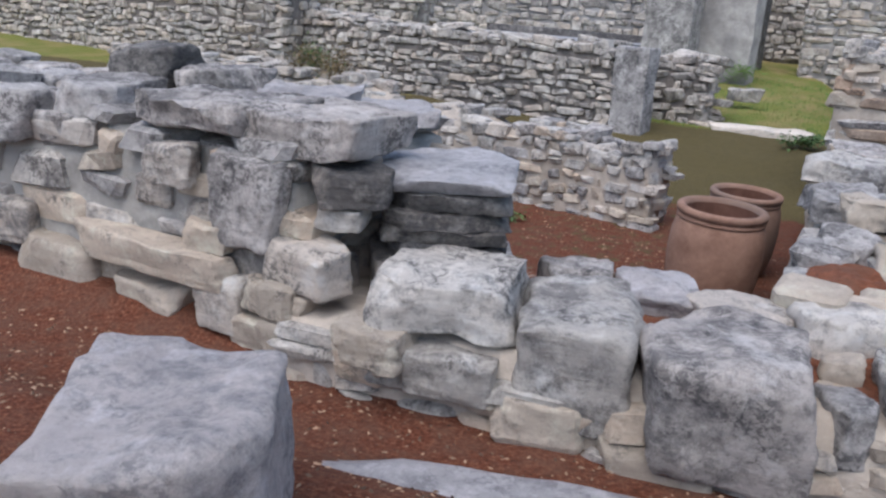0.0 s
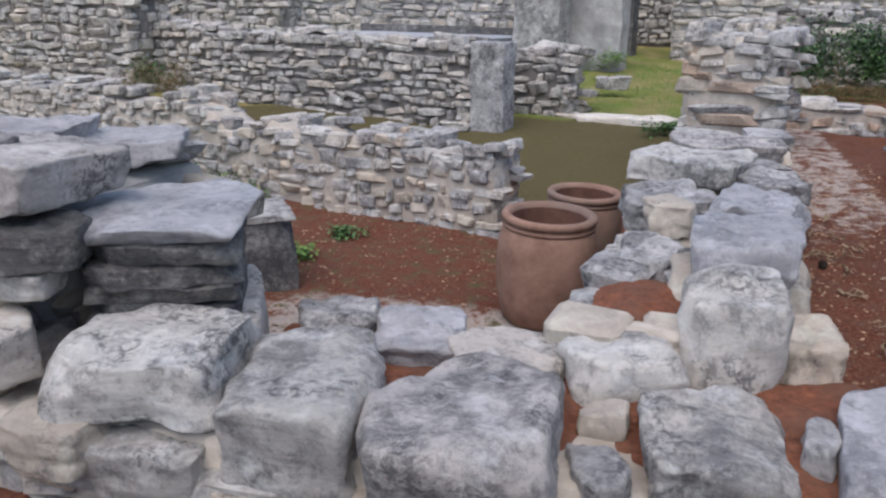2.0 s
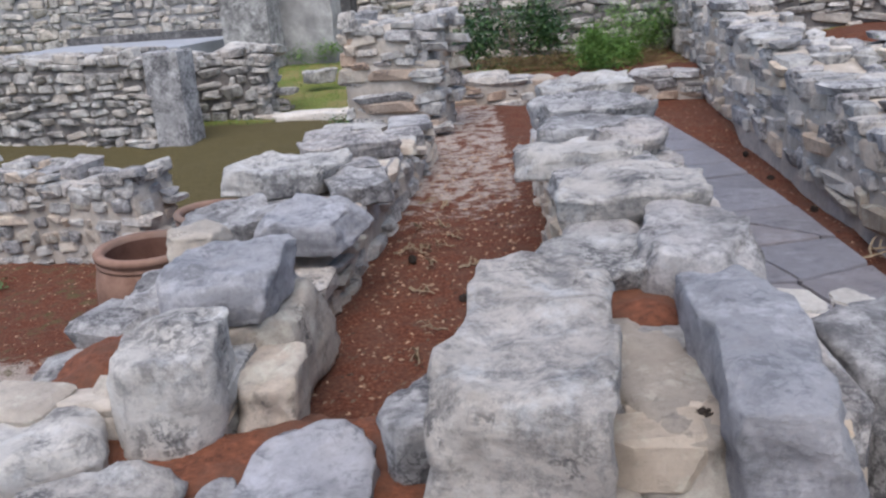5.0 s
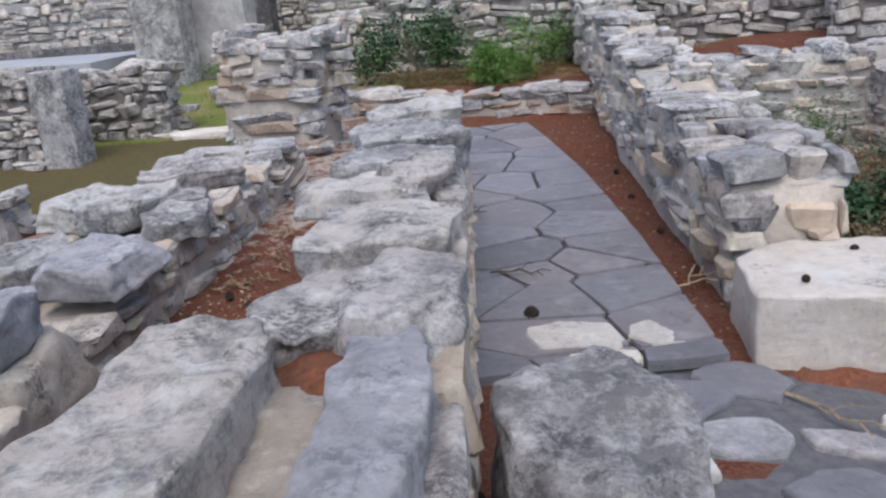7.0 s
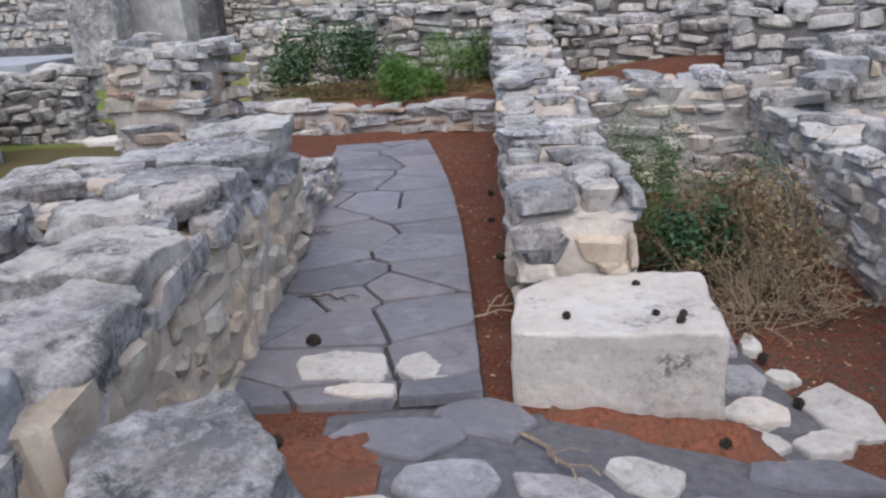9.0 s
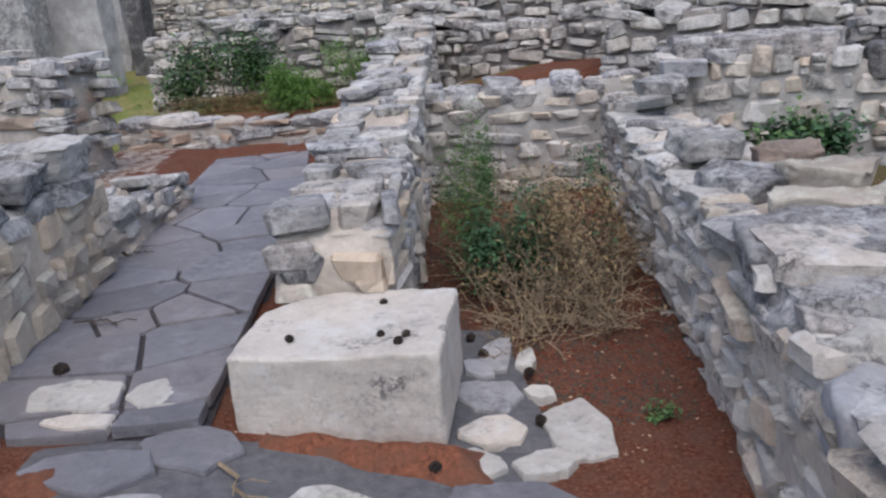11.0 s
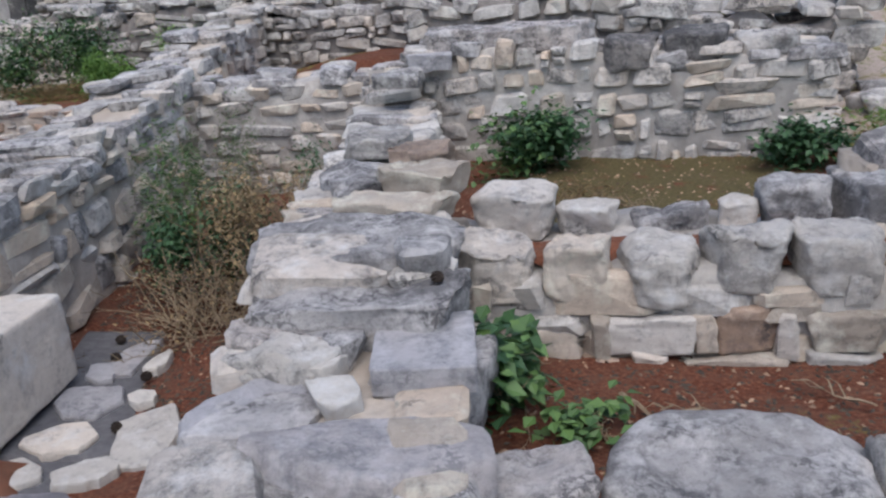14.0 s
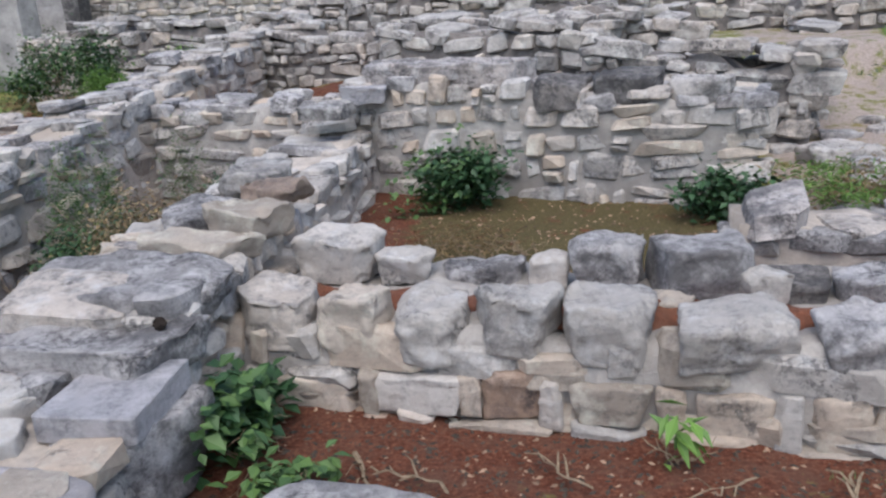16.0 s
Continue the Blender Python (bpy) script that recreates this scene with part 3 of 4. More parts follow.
lay(wall_a, [(-2.32, 3.16, 0.92, 0.68, 0.52, 0.13, -9, GREY, 8), (-1.8, 3.2, 0.91, 0.64, 0.6, 0.16, -8, GREY, 8), (-1.9, 4.0, 0.84, 0.5, 0.5, 0.1, 25, SLATE, 9), (-2.2, 3.7, 0.92, 0.5, 0.5, 0.1, 18, SLATE, 9), (-3.2, 3.8, 1.06, 0.4, 0.46, 0.24, 10, DARK, 4)])
lay(wall_a, [(-2.75, 3.8, 0.98, 0.46, 0.46, 0.18, 30, GREY, 4), (-3.1, 3.3, 0.92, 0.34, 0.5, 0.3, 5, GREY, 6), (-2.0, 2.9, 0.74, 0.34, 0.16, 0.4, -8, GREY, 6), (-2.4, 2.92, 0.74, 0.26, 0.14, 0.2, -8, PALE, 4), (-3.6, 3.12, 0.86, 0.5, 0.3, 0.26, -8, GREY, 5)], 0.025)
lay(wall_a, [(-2.5, 2.9, 0.3, 0.92, 0.16, 0.16, -7, CREAM, 7), (-3.15, 3.0, 0.16, 0.5, 0.16, 0.24, -7, CREAM, 4), (-3.55, 3.06, 0.3, 0.4, 0.16, 0.22, -7, PALE, 4), (-2.2, 2.9, 0.42, 0.28, 0.12, 0.14, -7, CREAM, 4), (-1.68, 2.86, 0.42, 0.38, 0.22, 0.2, -16, PALE, 6), (-1.8, 2.84, 0.22, 0.36, 0.16, 0.14, -12, CREAM, 4)], 0.018)
lay(wall_a, [(-2.1, 2.88, 0.2, 0.26, 0.16, 0.24, -6, PALE, 4), (-1.62, 2.82, 0.08, 0.3, 0.16, 0.16, -8, CREAM, 4), (-1.92, 2.86, 0.06, 0.26, 0.16, 0.16, -8, CREAM, 4), (-2.55, 2.94, 0.08, 0.4, 0.16, 0.16, -6, CREAM, 4), (-1.58, 2.98, 0.56, 0.2, 0.16, 0.1, 12, PALE, 5)], 0.018)
lay(wall_a, [(-1.56, 3.02, 0.72, 0.32, 0.28, 0.16, 12, DARK, 3)], 0.02)
lay(spine_2, [(1.81, 3.06, 0.75, 0.38, 0.84, 0.3, -6, PALE, 7), (1.86, 3.02, 0.5, 0.44, 0.8, 0.5, -6, CREAM, 4), (2.3, 2.98, 0.72, 0.24, 0.8, 0.3, -4, SLATE, 9), (2.09, 3.0, 0.6, 0.26, 0.7, 0.4, 0, CREAM, 6), (2.08, 3.72, 0.68, 0.3, 0.4, 0.2, 25, PALE, 5), (2.36, 3.72, 0.72, 0.34, 0.6, 0.2, -10, GREY, 7)])
lay(spine_2, [(2.3, 4.3, 0.75, 0.5, 0.52, 0.22, -14, PALE, 7), (2.18, 4.85, 0.77, 0.52, 0.36, 0.13, -20, PALE, 7), (2.4, 4.95, 0.8, 0.3, 0.3, 0.12, 24, GREY, 5), (2.32, 5.35, 0.78, 0.54, 0.5, 0.14, -5, GREY, 7), (2.36, 5.85, 0.8, 0.54, 0.5, 0.14, 8, GREY, 7), (2.4, 6.3, 0.84, 0.54, 0.45, 0.2, -4, PALE, 8)])
lay(spine_3, [(6.08, 4.36, 0.57, 0.72, 0.46, 0.16, -16, GREY, 6), (6.06, 4.02, 0.5, 0.74, 0.4, 0.16, -14, GREY, 6), (5.86, 3.72, 0.44, 0.34, 0.18, 0.1, -12, WASHED, 8), (6.27, 3.7, 0.35, 0.34, 0.46, 0.34, -8, GREY, 5), (5.92, 3.28, 0.34, 0.4, 0.4, 0.3, -10, GREY, 6), (5.84, 3.82, 0.46, 0.3, 0.2, 0.16, -16, GREY, 6), (5.8, 3.5, 0.38, 0.34, 0.4, 0.3, -10, SLATE, 5), (6.37, 5.06, 0.64, 0.36, 0.26, 0.14, -24, CREAM, 3)])
lay(spine_3, [(6.24, 4.78, 0.6, 0.46, 0.24, 0.12, -20, CREAM, 3), (6.42, 5.55, 0.64, 0.3, 0.32, 0.12, -20, OCHRE, 3), (6.12, 5.3, 0.58, 0.34, 0.5, 0.14, 10, GREY, 5), (6.2, 6.1, 0.62, 0.36, 0.5, 0.12, 5, PALE, 5)])
lay(spine_3, [(6.28, 3.72, 0.425, 0.32, 0.4, 0.09, -6, SLATE, 14), (6.1, 3.2, 0.41, 0.6, 0.3, 0.4, -12, SLATE, 5), (6.02, 3.52, 0.4, 0.12, 0.16, 0.1, 20, BLOCK, 5), (6.0, 3.7, 0.42, 0.1, 0.2, 0.1, -20, BLOCK, 5)], 0.01)
lay(spine_3, [(6.66, 7.85, 0.84, 0.32, 0.3, 0.12, -10, SLATE, 9), (6.4, 7.5, 0.76, 0.36, 0.34, 0.1, -8, PALE, 7)], 0.02)
# the row of rounded front blocks of the cross wall, and the loose row behind them
lay(cross, [(6.62, 4.5, 0.44, 0.270, 0.255, 0.232, -14, WASHED, 3), (6.93, 4.42, 0.45, 0.252, 0.255, 0.224, -12, CREAM, 3), (7.22, 4.34, 0.44, 0.261, 0.255, 0.232, -12, WASHED, 3), (7.53, 4.28, 0.47, 0.270, 0.289, 0.224, -12, WASHED, 3), (7.84, 4.22, 0.46, 0.306, 0.306, 0.232, -10, WASHED, 4), (8.24, 4.08, 0.43, 0.360, 0.289, 0.189, -10, WASHED, 5)])
lay(cross, [(8.66, 4.0, 0.43, 0.324, 0.289, 0.189, -12, GREY, 5), (9.05, 3.9, 0.42, 0.324, 0.289, 0.206, -12, WASHED, 4), (6.8, 5.02, 0.5, 0.324, 0.289, 0.206, -10, WASHED, 4), (7.1, 4.92, 0.43, 0.252, 0.204, 0.138, -12, WASHED, 3), (7.44, 4.82, 0.41, 0.324, 0.187, 0.120, -12, GREY, 3), (7.93, 4.7, 0.52, 0.270, 0.255, 0.224, -8, GREY, 4)])
lay(cross, [(8.28, 4.58, 0.52, 0.342, 0.306, 0.224, -8, GREY, 5), (7.7, 4.76, 0.44, 0.144, 0.170, 0.138, -10, WASHED, 3), (8.6, 4.48, 0.42, 0.234, 0.204, 0.120, -10, DARK, 4), (8.9, 4.42, 0.42, 0.324, 0.255, 0.138, -8, GREY, 5), (8.06, 4.38, 0.38, 0.198, 0.136, 0.086, -20, CREAM, 3), (8.45, 4.4, 0.46, 0.144, 0.119, 0.120, 10, WASHED, 3), (9.3, 4.25, 0.44, 0.360, 0.289, 0.172, -10, GREY, 4)], 0.025)
lay(cross, [(6.76, 4.38, 0.13, 0.34, 0.14, 0.15, -13, CREAM, 6), (7.16, 4.27, 0.17, 0.34, 0.14, 0.15, -13, WASHED, 6), (7.5, 4.2, 0.21, 0.2, 0.14, 0.2, -13, OCHRE, 4), (7.84, 4.1, 0.18, 0.26, 0.14, 0.15, -13, CREAM, 4), (8.22, 4.01, 0.17, 0.24, 0.14, 0.15, -13, CREAM, 4), (8.56, 3.93, 0.19, 0.2, 0.14, 0.2, -13, CREAM, 4), (8.85, 3.86, 0.17, 0.2, 0.14, 0.22, -13, WASHED, 3), (7.45, 4.17, 0.01, 0.4, 0.14, 0.1, -13, CREAM, 7), (6.85, 4.33, 0.0, 0.4, 0.14, 0.1, -13, OCHRE, 7)], 0.015)
lay(cross, [(6.98, 4.31, 0.17, 0.07, 0.14, 0.17, -13, CREAM, 5), (7.35, 4.23, 0.18, 0.08, 0.14, 0.16, -5, CREAM, 5), (7.64, 4.15, 0.18, 0.08, 0.14, 0.18, -20, WASHED, 5), (8.03, 4.06, 0.18, 0.1, 0.14, 0.17, -13, CREAM, 4), (8.4, 3.97, 0.18, 0.1, 0.14, 0.2, -13, WASHED, 4), (8.7, 3.9, 0.16, 0.1, 0.14, 0.2, -13, CREAM, 4), (9.05, 3.82, 0.18, 0.18, 0.14, 0.2, -13, CREAM, 4)], 0.012)
lay(cross, [(7.82, 4.08, 0.03, 0.26, 0.14, 0.12, -13, WASHED, 6), (8.15, 4.0, 0.03, 0.3, 0.14, 0.12, -13, CREAM, 6), (8.5, 3.92, 0.0, 0.3, 0.14, 0.1, -13, CREAM, 6), (7.15, 4.24, 0.03, 0.14, 0.14, 0.12, -13, WASHED, 4), (8.85, 3.84, -0.02, 0.3, 0.14, 0.1, -13, CREAM, 6)], 0.012)
lay(room_back, [(7.25, 7.95, 0.98, 1.25, 0.45, 0.18, -20, GREY, 8), (8.1, 7.5, 0.86, 0.34, 0.4, 0.2, -15, DARK, 5), (8.55, 7.4, 0.9, 0.4, 0.4, 0.22, -15, DARK, 4), (9.0, 7.25, 0.84, 0.4, 0.4, 0.2, -15, PALE, 5)])


def clay_fill(name, x0, x1, y0, y1, z, parent, slope=0.0, seed=0.0, fall=lambda x, y: 0.0, drop=0.05):
    """A bumpy fill of red clay between the stones of a wall's top."""
    nx, ny = max(4, int((x1 - x0) / 0.035)), max(4, int((y1 - y0) / 0.035))
    vs, fs = [], []
    for j in range(ny + 1):
        for i in range(nx + 1):
            x, y = x0 + (x1 - x0) * i / nx, y0 + (y1 - y0) * j / ny
            edge = min(i, nx - i, j, ny - j) / 4
            x += 0.03 * noise.noise(Vector((y * 4, seed, i / nx * 2)))
            vs.append((x, y + slope * (x - x0) + 0.05 * noise.noise(Vector((x * 5, seed, 3))), z + fall(x, y) + 0.03 * noise.noise(Vector((x * 7, y * 7, seed))) + 0.012 * noise.noise(Vector((x * 25, y * 25, seed))) - drop * (1 - min(1, edge))))
    for j in range(ny):
        for i in range(nx):
            k = j * (nx + 1) + i
            fs.append((k, k + 1, k + nx + 2, k + nx + 1))
    return part(name, mesh_of(name, vs, fs, CLAY, True), parent, "red clay packed between the stones")


clay_fill("clay_fill", -0.95, 1.72, 2.92, 3.66, 0.22, wall_low)
clay_fill("clay_fill", 0.2, 0.66, 3.62, 4.2, 0.36, spine_1, seed=2.0)
clay_fill("clay_fill", 1.98, 2.25, 3.3, 4.1, 0.63, spine_2, seed=3.0)
clay_fill("clay_fill", 6.7, 9.3, 4.5, 4.84, 0.365, cross, -0.25, seed=5.0)

# ---- loose blocks and slabs ----
def loose(name, label, category, group="", **kw):
    ob = hero(None, name=name, **kw)
    return tagged(ob, label, category, group)


loose("stone_slab", "large grey slab lying tilted on the soil", "slab", x=-1.22, y=1.44, z=0.5, lx=0.56, ly=0.74, h=0.62, angle=24, material=SLATE, sq=8, rough=0.03, cuts=14)
loose("paving_slab", "flat grey paving slab in red soil", "slab", x=-0.6, y=1.98, z=-0.04, lx=1.25, ly=0.7, h=0.12, angle=10, material=SLATE, sq=8, rough=0.015)
loose("paving_slab", "flat grey paving slab in red soil", "slab", x=0.45, y=2.12, z=-0.05, lx=0.8, ly=0.6, h=0.12, angle=6, material=SLATE, sq=8, rough=0.015)
loose("stone_slab", "broad weathered grey slab before the flagged passage", "slab", x=2.8, y=3.22, z=0.55, lx=0.48, ly=0.62, h=0.62, angle=-6, material=GREY, sq=6, rough=0.04, cuts=14)
for bx, by, bz, bl, bd, bt, bm_at in ((6.5, 3.14, 0.31, 0.3, 0.28, -10, GREY), (6.98, 3.14, 0.27, 0.64, 0.4, -12, GREY), (7.14, 2.86, 0.27, 0.62, 0.3, -8, PALE), (7.52, 3.06, 0.31, 0.36, 0.3, -4, PALE)):
    loose("boulder", "rounded grey boulder on the soil", "boulder", "front boulders", x=bx, y=by, z=bz, lx=bl, ly=bd, h=0.42, angle=bt, material=bm_at, sq=4, rough=0.028)
loose("threshold_slab", "long pale threshold slab in the grass gateway", "slab", x=-0.15, y=12.35, z=-0.1, lx=1.35, ly=0.34, h=0.18, angle=-14, material=BLOCK, sq=8, rough=0.03)
loose("fallen_stone", "pale flat stone lying on the lawn", "stone", x=-0.55, y=14.6, z=0.22, lx=0.5, ly=0.3, h=0.22, angle=10, material=PALE, sq=4, rough=0.03)

# the dressed white block
base = new("dressed_block")
tagged(base, "dressed white limestone block with chipped edges", "stone block")
base.matrix_basis = pose(4.22, 4.84, -0.16, 0, 0, -10)
hero(base, 0, 0, 0.36, 0.86, 0.74, 0.42, 0, BLOCK, 14, 0.012, "block", cuts=16)

# the square pedestal in the lower court
ped = new("stone_pedestal")
tagged(ped, "square stone pedestal with pale top and dark sides", "pedestal")
ped.matrix_basis = pose(-2.4, 6.05, -0.62, 0, 0, 38)
hero(ped, 0, 0, 0.56, 0.54, 0.54, 0.6, 0, DARK, 14, 0.015, "shaft")
# a thin pale layer above; the sides keep the darker colour
hero(ped, 0, 0, 0.585, 0.53, 0.53, 0.05, 0, PALE, 14, 0.006, "top", "thin pale top layer")

# the stack of thin layers beside the thick wall
stack = new("stone_stack")
tagged(stack, "stack of dark layered stones under a flat grey slab", "stone stack")
stack.matrix_basis = pose(-1.33, 3.44, 0.3, 0, 0, 22)
for k, (zt, h, s, mat) in enumerate(((0.4, 0.07, 0.62, SLATE), (0.335, 0.09, 0.56, DARK), (0.25, 0.08, 0.57, DARK), (0.175, 0.07, 0.54, DARK), (0.11, 0.1, 0.58, DARK), (0.02, 0.3, 0.7, PALE))):
    hero(stack, 0.01 * (k % 2), 0, zt, s * 0.95, s * 1.2, h, 3 * (k % 3), mat, 8, 0.018, "layer" if k else "top_slab")


# ---- clay jars ----
def lathe(profile, seg=48):
    vs, fs = [], []
    for r, z in profile:
        for i in range(seg):
            a = 2 * math.pi * i / seg
            vs.append((r * math.cos(a), r * math.sin(a), z))
    for j in range(len(profile) - 1):
        for i in range(seg):
            fs.append((j * seg + i, j * seg + (i + 1) % seg, (j + 1) * seg + (i + 1) % seg, (j + 1) * seg + i))
    return vs, fs


def jar(x, y, z, s, turn, label):
    pot = new("clay_jar")
    tagged(pot, label, "jar", "pair of clay jars")
    pot.matrix_basis = pose(x, y, z, 1, 2, 0) @ pose(0, 0, 0, 0, 0, turn) @ Matrix.Diagonal((s, s, s, 1))
    v, f = lathe([(0.0, 0.0), (0.24, 0.0), (0.30, 0.06), (0.345, 0.25), (0.36, 0.45), (0.352, 0.62), (0.33, 0.715), (0.315, 0.735)])
    part("belly", mesh_of("belly", v, f, TERRACOTTA, True), pot)
    v, f = lathe([(0.315, 0.73), (0.332, 0.738), (0.332, 0.752), (0.322, 0.758), (0.322, 0.775), (0.338, 0.78), (0.342, 0.81), (0.33, 0.826), (0.30, 0.83), (0.278, 0.82), (0.27, 0.79)])
    part("rim", mesh_of("rim", v, f, TERRACOTTA, True), pot, "thick ridged rim")
    v, f = lathe([(0.27, 0.79), (0.285, 0.70), (0.315, 0.45), (0.29, 0.2), (0.2, 0.06), (0.0, 0.05)])
    part("lining", mesh_of("lining", v, f, JAR_IN, True), pot, "dark red inside")
    return pot


jar(-0.27, 5.96, -0.62, 0.9, 20, "large brown terracotta storage jar with open mouth")
jar(-0.15, 6.95, -0.62, 0.82, 70, "second terracotta storage jar behind the first")


# ---- irregular flagstones ----
def clip_poly(poly, nx, ny, d):
    out = []
    for i in range(len(poly)):
        p, q = poly[i], poly[(i + 1) % len(poly)]
        a, b = p[0] * nx + p[1] * ny - d, q[0] * nx + q[1] * ny - d
        if a <= 0:
            out.append(p)
        if (a < 0 < b) or (b < 0 < a):
            t = a / (a - b)
            out.append((p[0] + t * (q[0] - p[0]), p[1] + t * (q[1] - p[1])))
    return out


def flags(parent, seeds, inside, box, joint, thick, z_of, pick, seed=1):
    """Irregular slabs: the cells round scattered centres, cut to a region."""
    rng = random.Random(seed)
    for k, (sx, sy) in enumerate(seeds):
        poly = [(box[0], box[1]), (box[2], box[1]), (box[2], box[3]), (box[0], box[3])]
        for j, (ox, oy) in enumerate(seeds):
            if j != k and abs(ox - sx) + abs(oy - sy) < 2.5:
                dx, dy = ox - sx, oy - sy
                n = math.hypot(dx, dy)
                poly = clip_poly(poly, dx / n, dy / n, ((ox * ox + oy * oy) - (sx * sx + sy * sy)) / (2 * n) - joint)
                if len(poly) < 3:
                    break
        for nx, ny, d in inside:
            if len(poly) >= 3:
                poly = clip_poly(poly, nx, ny, d)
        if len(poly) < 3:
            continue
        cx, cy = sum(p[0] for p in poly) / len(poly), sum(p[1] for p in poly) / len(poly)
        # round the corners and roughen the edges
        fine = []
        for i in range(len(poly)):
            o, p, q = poly[i - 1], poly[i], poly[(i + 1) % len(poly)]
            for u in (0.05, 0.5, 0.95):
                e = (p[0] + u * (q[0] - p[0]), p[1] + u * (q[1] - p[1]))
                w = 0.006 * noise.noise(Vector((e[0] * 9, e[1] * 9, seed)))
                fine.append((e[0] - cx + w, e[1] - cy - w))
        z = z_of(cx, cy) + rng.uniform(-0.006, 0.006)
        n = len(fine)
        vs = [(0, 0, 0.002)] + [(x * 0.985, y * 0.985, 0.0) for x, y in fine] + [(x, y, -0.012) for x, y in fine] + [(x, y, -thick) for x, y in fine]
        fs = [(0, 1 + i, 1 + (i + 1) % n) for i in range(n)]
        for r in (1, 1 + n):
            fs += [(r + i, r + n + i, r + n + (i + 1) % n, r + (i + 1) % n) for i in range(n)]
        ob = new("flagstone", mesh_of("flagstone", vs, fs, pick(cx, cy, rng)))
        ob.matrix_basis = pose(cx, cy, z, rng.uniform(-0.6, 0.6), rng.uniform(-0.6, 0.6), 0)
        ob.parent = parent


FLAG = stone_material("lavender grey flagstone", (0.26, 0.253, 0.282), (0.21, 0.204, 0.232), (0.15, 0.146, 0.168), 0.15, rough=0.55, stain=(0.23, 0.225, 0.255))
BED = plain_material("dark joint bed", (0.025, 0.022, 0.025), (0.07, 0.062, 0.064), 30)
GROUT = plain_material("grey cement bed", (0.07, 0.069, 0.077), (0.13, 0.127, 0.137), 18, bumps=0.3)
rng = random.Random(21)


def edge_x(y):
    return 3.62 + 0.03 * (y - 4.5) - 0.0145 * max(0, y - 6.0) ** 2


def bed(name, label, left, right, y0, y1, z, material, fall=lambda x, y: 0.0):
    vs, fs, n = [], [], 40
    for j in range(n + 1):
        y = y0 + (y1 - y0) * j / n
        for i in range(9):
            x = left(y) + (right(y) - left(y)) * i / 8 + (0.02 * noise.noise(Vector((y * 6, i, 0))) if i in (0, 8) else 0)
            vs.append((x, y, z + fall(x, y) + 0.006 * noise.noise(Vector((x * 5, y * 5, 2))) - (0.06 if i in (0, 8) or j in (0, n) else 0)))
    for j in range(n):
        for i in range(8):
            k = j * 9 + i
            fs.append((k, k + 1, k + 10, k + 9))
    return thing(name, mesh_of(name, vs, fs, material, True), label, "paving", "structure")


passage = bed("pavement_1", "passage paved with lavender grey flagstones and dark joints", lambda y: 2.46 + 0.03 * (y - 4.5), lambda y: edge_x(y) + 0.01, 4.45, 10.35, -0.04, BED)
seeds = []
y = 4.5
while y < 10.6:
    step = rng.uniform(0.34, 0.5)
    cols = rng.choice((2, 2, 2, 3))
    for c in range(cols):
        seeds.append((2.5 + 1.15 * (c + 0.5) / cols + rng.uniform(-0.24, 0.24), y + rng.uniform(-0.13, 0.13)))
    y += step
inside = [(-1, 0, -2.47 - 0.1), (0, -1, -4.5), (0, 1, 10.3)]
for yy in np.arange(4.6, 10.4, 0.7):
    slope = (edge_x(yy + 0.1) - edge_x(yy - 0.1)) / 0.2
    n_ = math.hypot(1, slope)
    inside.append((1 / n_, -slope / n_, (edge_x(yy) - slope * yy) / n_))
flags(passage, seeds, inside, (2.4, 4.4, 3.9, 10.4), 0.011, 0.05, lambda x, y: -0.02, lambda x, y, r: FLAG, 2)

fore = bed("pavement_2", "broken paving of grey and white flat stones in cement", lambda y: 2.75, lambda y: 5.2 - 0.1 * (y - 3.2), 2.5, 4.5, -0.05, GROUT, sink)
strip = bed("pavement_4", "strip of grey cement and white stones beside the block", lambda y: 4.5, lambda y: 5.08 - 0.06 * (y - 4.5), 4.46, 5.75, -0.052, GROUT, sink)


def paver(parent, x, y, lx, ly, turn, material, label, seed, sides=7):
    """A thin broken slab of uneven outline, bedded level with the slope of the paving."""
    r = random.Random(seed)
    corners = []
    for k in range(sides):
        a = 2 * math.pi * (k + r.uniform(-0.3, 0.3)) / sides
        c, d = math.cos(a), math.sin(a)
        q = (abs(c) ** 5 + abs(d) ** 5) ** -0.2 * r.uniform(0.86, 1.1)
        corners.append((c * q * lx / 2, d * q * ly / 2))
    rim = []
    for k in range(sides):
        (u0, v0), (u1, v1) = corners[k], corners[(k + 1) % sides]
        for w in (0.06, 0.36, 0.66, 0.94):
            e = 0.011 * noise.noise(Vector((k * 3.1, w * 9, seed)))
            rim.append((u0 + (u1 - u0) * w + e, v0 + (v1 - v0) * w - e))
    n = len(rim)
    vs = [(0, 0, 0.004)]
    for k, z in ((0.6, 0.003), (0.96, 0.0), (1.0, -0.012), (1.0, -0.05)):
        vs += [(u * k, v * k, z + 0.004 * noise.noise(Vector((u * 12, v * 12, seed)))) for u, v in rim]
    fs = [(0, 1 + k, 1 + (k + 1) % n) for k in range(n)]
    for row in range(3):
        o = 1 + row * n
        fs += [(o + k, o + n + k, o + n + (k + 1) % n, o + (k + 1) % n) for k in range(n)]
    slope = math.degrees(math.atan(sink(x - 0.1, y) / 0.2 - sink(x + 0.1, y) / 0.2))
    ob = part("paver", mesh_of("paver", vs, fs, material), parent, label)
    ob.matrix_basis = pose(x, y, (-0.026 if y < 4.5 or x > 4 else -0.012) + sink(x, y), 0, slope, 0) @ pose(0, 0, 0, r.uniform(-1, 1), r.uniform(-1, 1), turn)
    return ob


